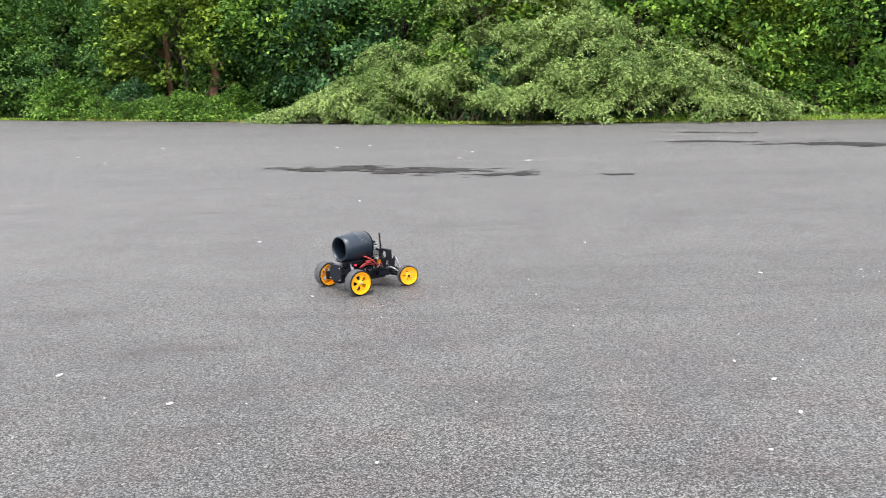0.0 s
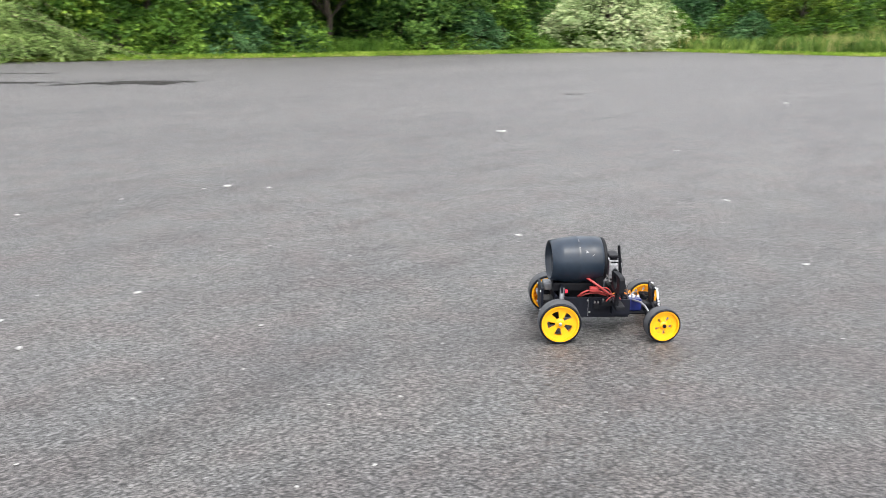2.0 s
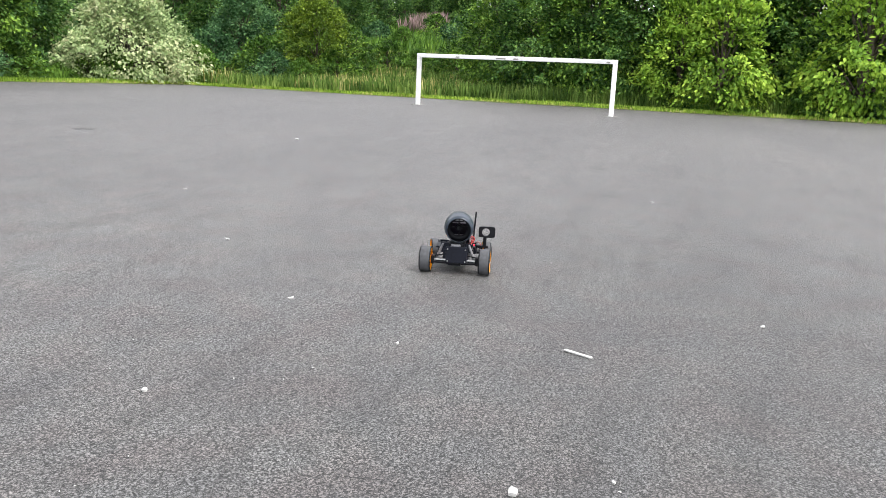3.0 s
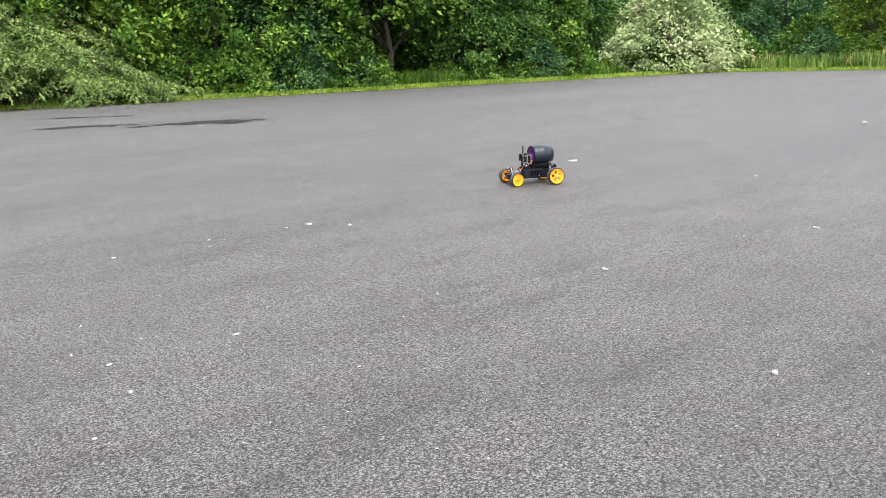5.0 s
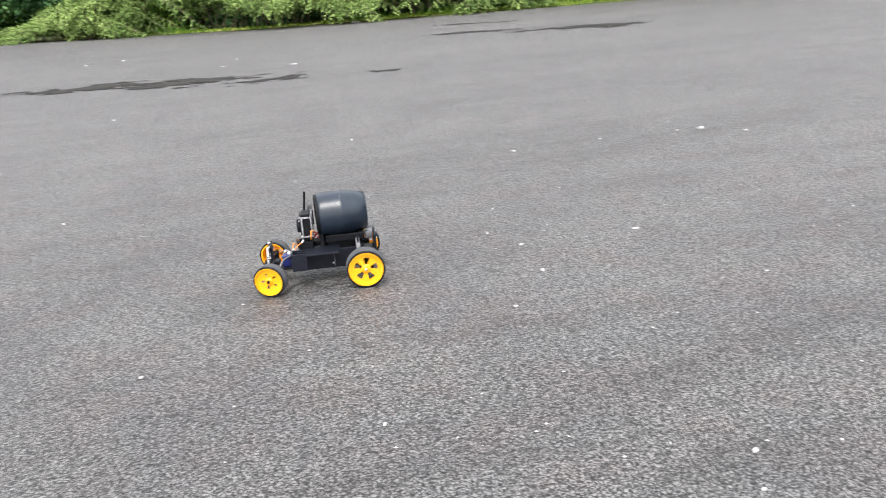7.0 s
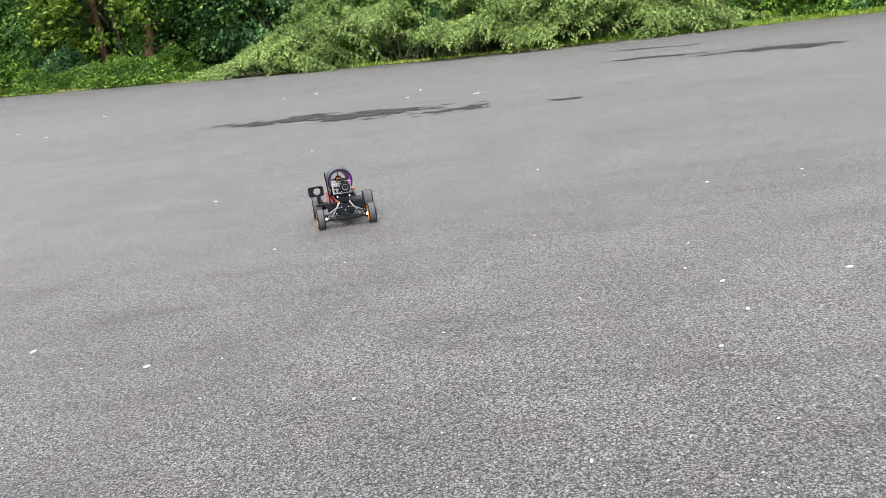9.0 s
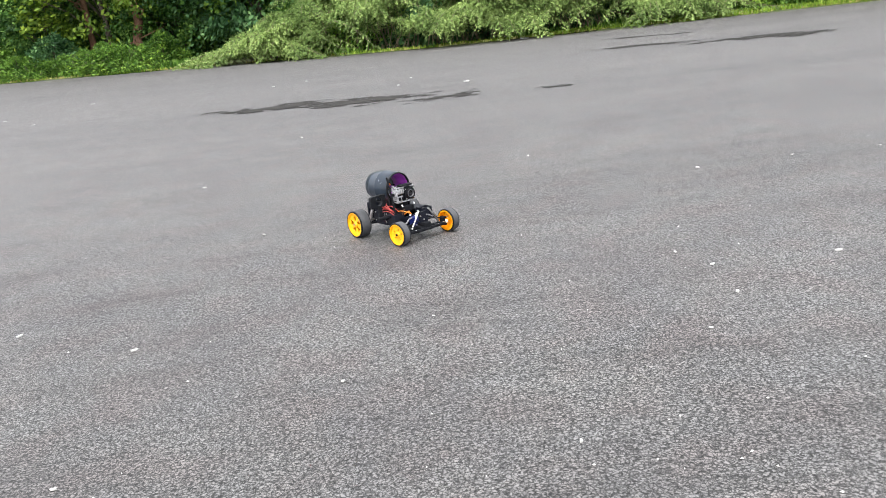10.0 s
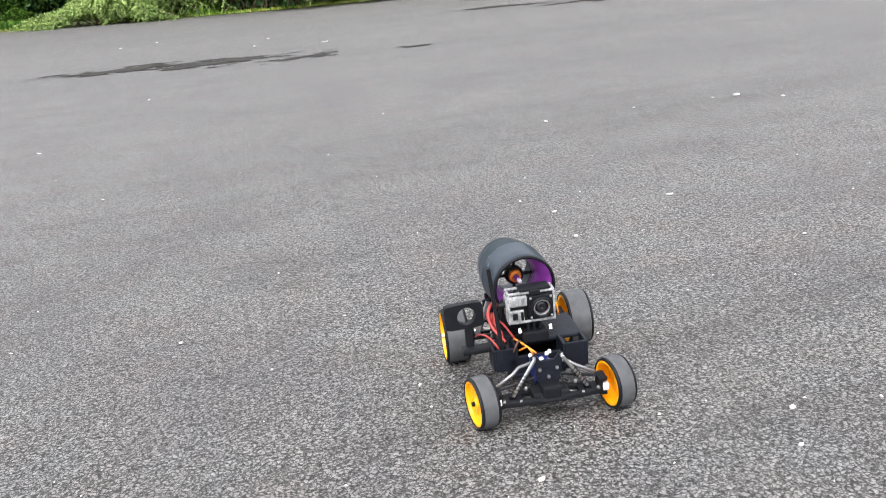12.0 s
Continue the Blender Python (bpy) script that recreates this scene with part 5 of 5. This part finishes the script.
    for k, pts in enumerate((((-0.070, -0.050, 0.090), (-0.050, -0.062, 0.118), (-0.020, -0.060, 0.112), (0.004, -0.046, 0.090)),
                             ((-0.066, -0.046, 0.088), (-0.040, -0.056, 0.108), (-0.010, -0.052, 0.100), (0.006, -0.040, 0.086)),
                             ((-0.030, -0.044, 0.100), (-0.010, -0.050, 0.122), (0.010, -0.040, 0.108), (0.016, -0.028, 0.088)),
                             ((-0.052, -0.044, 0.136), (-0.030, -0.074, 0.132), (-0.006, -0.068, 0.104), (0.012, -0.050, 0.094)),
                             ((-0.048, -0.040, 0.132), (-0.020, -0.064, 0.124), (0.000, -0.056, 0.100), (0.020, -0.046, 0.088)),
                             ((-0.010, -0.092, 0.092), (0.006, -0.084, 0.108), (0.022, -0.070, 0.104), (0.034, -0.060, 0.082)))):
        bm = bmesh.new()
        p = [Vector(q) for q in pts]
        path = [((1 - t) ** 3) * p[0] + 3 * t * (1 - t) ** 2 * p[1] + 3 * t * t * (1 - t) * p[2] + t ** 3 * p[3] for t in [i / 10 for i in range(11)]]
        add_tube(bm, path, (0.0024, 0.0024, 0.0018, 0.0030, 0.0024, 0.0016)[k], 6)
        part("cable", bm, M_RED, car, "red power cable", smooth=True)
    bm = bmesh.new()
    p = [Vector(q) for q in ((0.010, -0.030, 0.086), (0.028, -0.036, 0.100), (0.046, -0.022, 0.094), (0.060, -0.004, 0.080))]
    add_tube(bm, [((1 - t) ** 3) * p[0] + 3 * t * (1 - t) ** 2 * p[1] + 3 * t * t * (1 - t) * p[2] + t ** 3 * p[3] for t in [i / 10 for i in range(11)]], 0.0016, 5)
    part("cable", bm, M_ORANGE, car, "thin orange servo cable", smooth=True)
    for k, (a, b) in enumerate((((0.050, -0.030, 0.084), (0.066, -0.010, 0.082)), ((0.052, -0.040, 0.084), (0.046, -0.026, 0.098)), ((0.000, 0.040, 0.140), (0.010, 0.050, 0.120)))):
        a, b = Vector(a), Vector(b)
        q = (a + b) / 2 + Vector((0.004, 0.002, 0.012))
        bm = bmesh.new()
        add_tube(bm, [a, a.lerp(q, 0.6), q, b.lerp(q, 0.6), b], 0.0016, 5)
        part("cable", bm, M_ORANGE if k != 1 else M_RUST_BARK, car, "thin orange signal cable", smooth=True)
    # small electronics on the open right flank
    for x, y, z, l, w, h in ((-0.002, -0.064, 0.078, 0.030, 0.014, 0.012), (-0.026, -0.060, 0.070, 0.014, 0.010, 0.014)):
        bm = bmesh.new()
        add_box(bm, (x - l / 2, y - w / 2, z - h / 2), (x + l / 2, y + w / 2, z + h / 2), 0.002)
        module = part("module", bm, M_BLACK, car, "small black electronic module")
        for dx in (-0.3, 0.3):
            rod("terminal", (x + dx * l, y, z + h / 2 - 0.001), (x + dx * l, y, z + h / 2 + 0.005), 0.0024, M_STEEL, module)
    bm = bmesh.new()
    add_box(bm, (-0.044, -0.066, 0.106), (-0.024, -0.052, 0.118), 0.003)
    part("plug", bm, M_RED, car, "red power plug")
    bm = bmesh.new()
    add_box(bm, (-0.030, -0.046, 0.080), (0.012, -0.010, 0.096), 0.003)
    part("speed_controller", bm, M_BLACK, car, "black speed controller")
    return car, wheels


CAR, WHEELS = build_car()


# ---- movement ----
# time, x, y, heading in degrees
DRIVE = [
    (0.0, -0.319, 3.998, 38.6), (0.5, 0.544, 4.025, -18.6), (1.0, 1.225, 3.365, -69.5), (1.5, 1.415, 2.478, -73.0), (2.0, 1.912, 1.701, -45.1),
    (2.3, 2.303, 1.407, -33.2), (2.5, 2.633, 1.244, -23.4), (2.7, 2.978, 1.145, -12.5), (3.1, 3.705, 1.164, 14.9), (3.5, 4.344, 1.512, 42.2),
    (3.9, 4.756, 2.114, 69.4), (4.3, 4.753, 2.936, 96.6), (4.5, 4.618, 3.348, 107.9), (5.0, 3.837, 4.088, 153.0), (5.5, 2.672, 4.204, 199.9),
    (6.0, 1.893, 3.748, 229.5), (6.5, 1.273, 3.03, 218.7), (6.7, 0.883, 2.848, 197.9), (7.1, 0.082, 2.79, 164.1), (7.5, -0.55, 3.237, 123.8),
    (7.9, -0.762, 4.034, 58.6), (8.1, -0.622, 4.413, 8.5), (8.3, -0.415, 4.605, -45.1), (8.5, -0.315, 4.546, -70.1), (9.0, -0.257, 4.224, -84.1),
    (9.5, -0.169, 3.897, -70.9), (10.0, 0.026, 3.564, -55.7), (10.5, 0.246, 3.296, -49.3), (11.0, 0.495, 2.914, -64.2), (11.5, 0.578, 2.428, -91.5),
    (12.0, 0.459, 1.882, -96.0),
]
# time, degrees to the left
STEER = [(0, -16), (0.5, -18), (1.0, -10), (1.5, 6), (2.0, 10), (2.7, 12), (4.3, 14), (5.5, 14), (6.0, 4), (6.5, -16), (7.5, -20), (8.3, -18), (9.0, 2), (9.5, 10),
         (10.5, 2), (11.0, -14), (11.5, -10), (11.7, 0), (12.0, 11)]


def motions():
    walk(CAR, [(t, pose(x, y, 0, 0, 0, h)) for t, x, y, h in DRIVE])
    # wheels roll by the way driven, and the front pair steers
    ts = [t for t, *_ in DRIVE]
    run = [0.0]
    for a, b in zip(DRIVE, DRIVE[1:]):
        run.append(run[-1] + math.hypot(b[1] - a[1], b[2] - a[2]))
    steps = [i / 30 for i in range(361)]
    for key, wheel in WHEELS.items():
        r = REAR_R if key[0] == "R" else FRONT_R
        x, y, z = wheel.location
        rows = []
        for t in steps:
            roll = 0.74 * np.interp(t, ts, run) / r
            steer = np.interp(t, [s[0] for s in STEER], [s[1] for s in STEER]) if key[0] == "F" else 0.0
            rows.append((t, Matrix.Translation((x, y, z)) @ Matrix.Rotation(radians(steer), 4, "Z") @ Matrix.Rotation(roll, 4, "Y")))
        walk(wheel, rows)


motions()
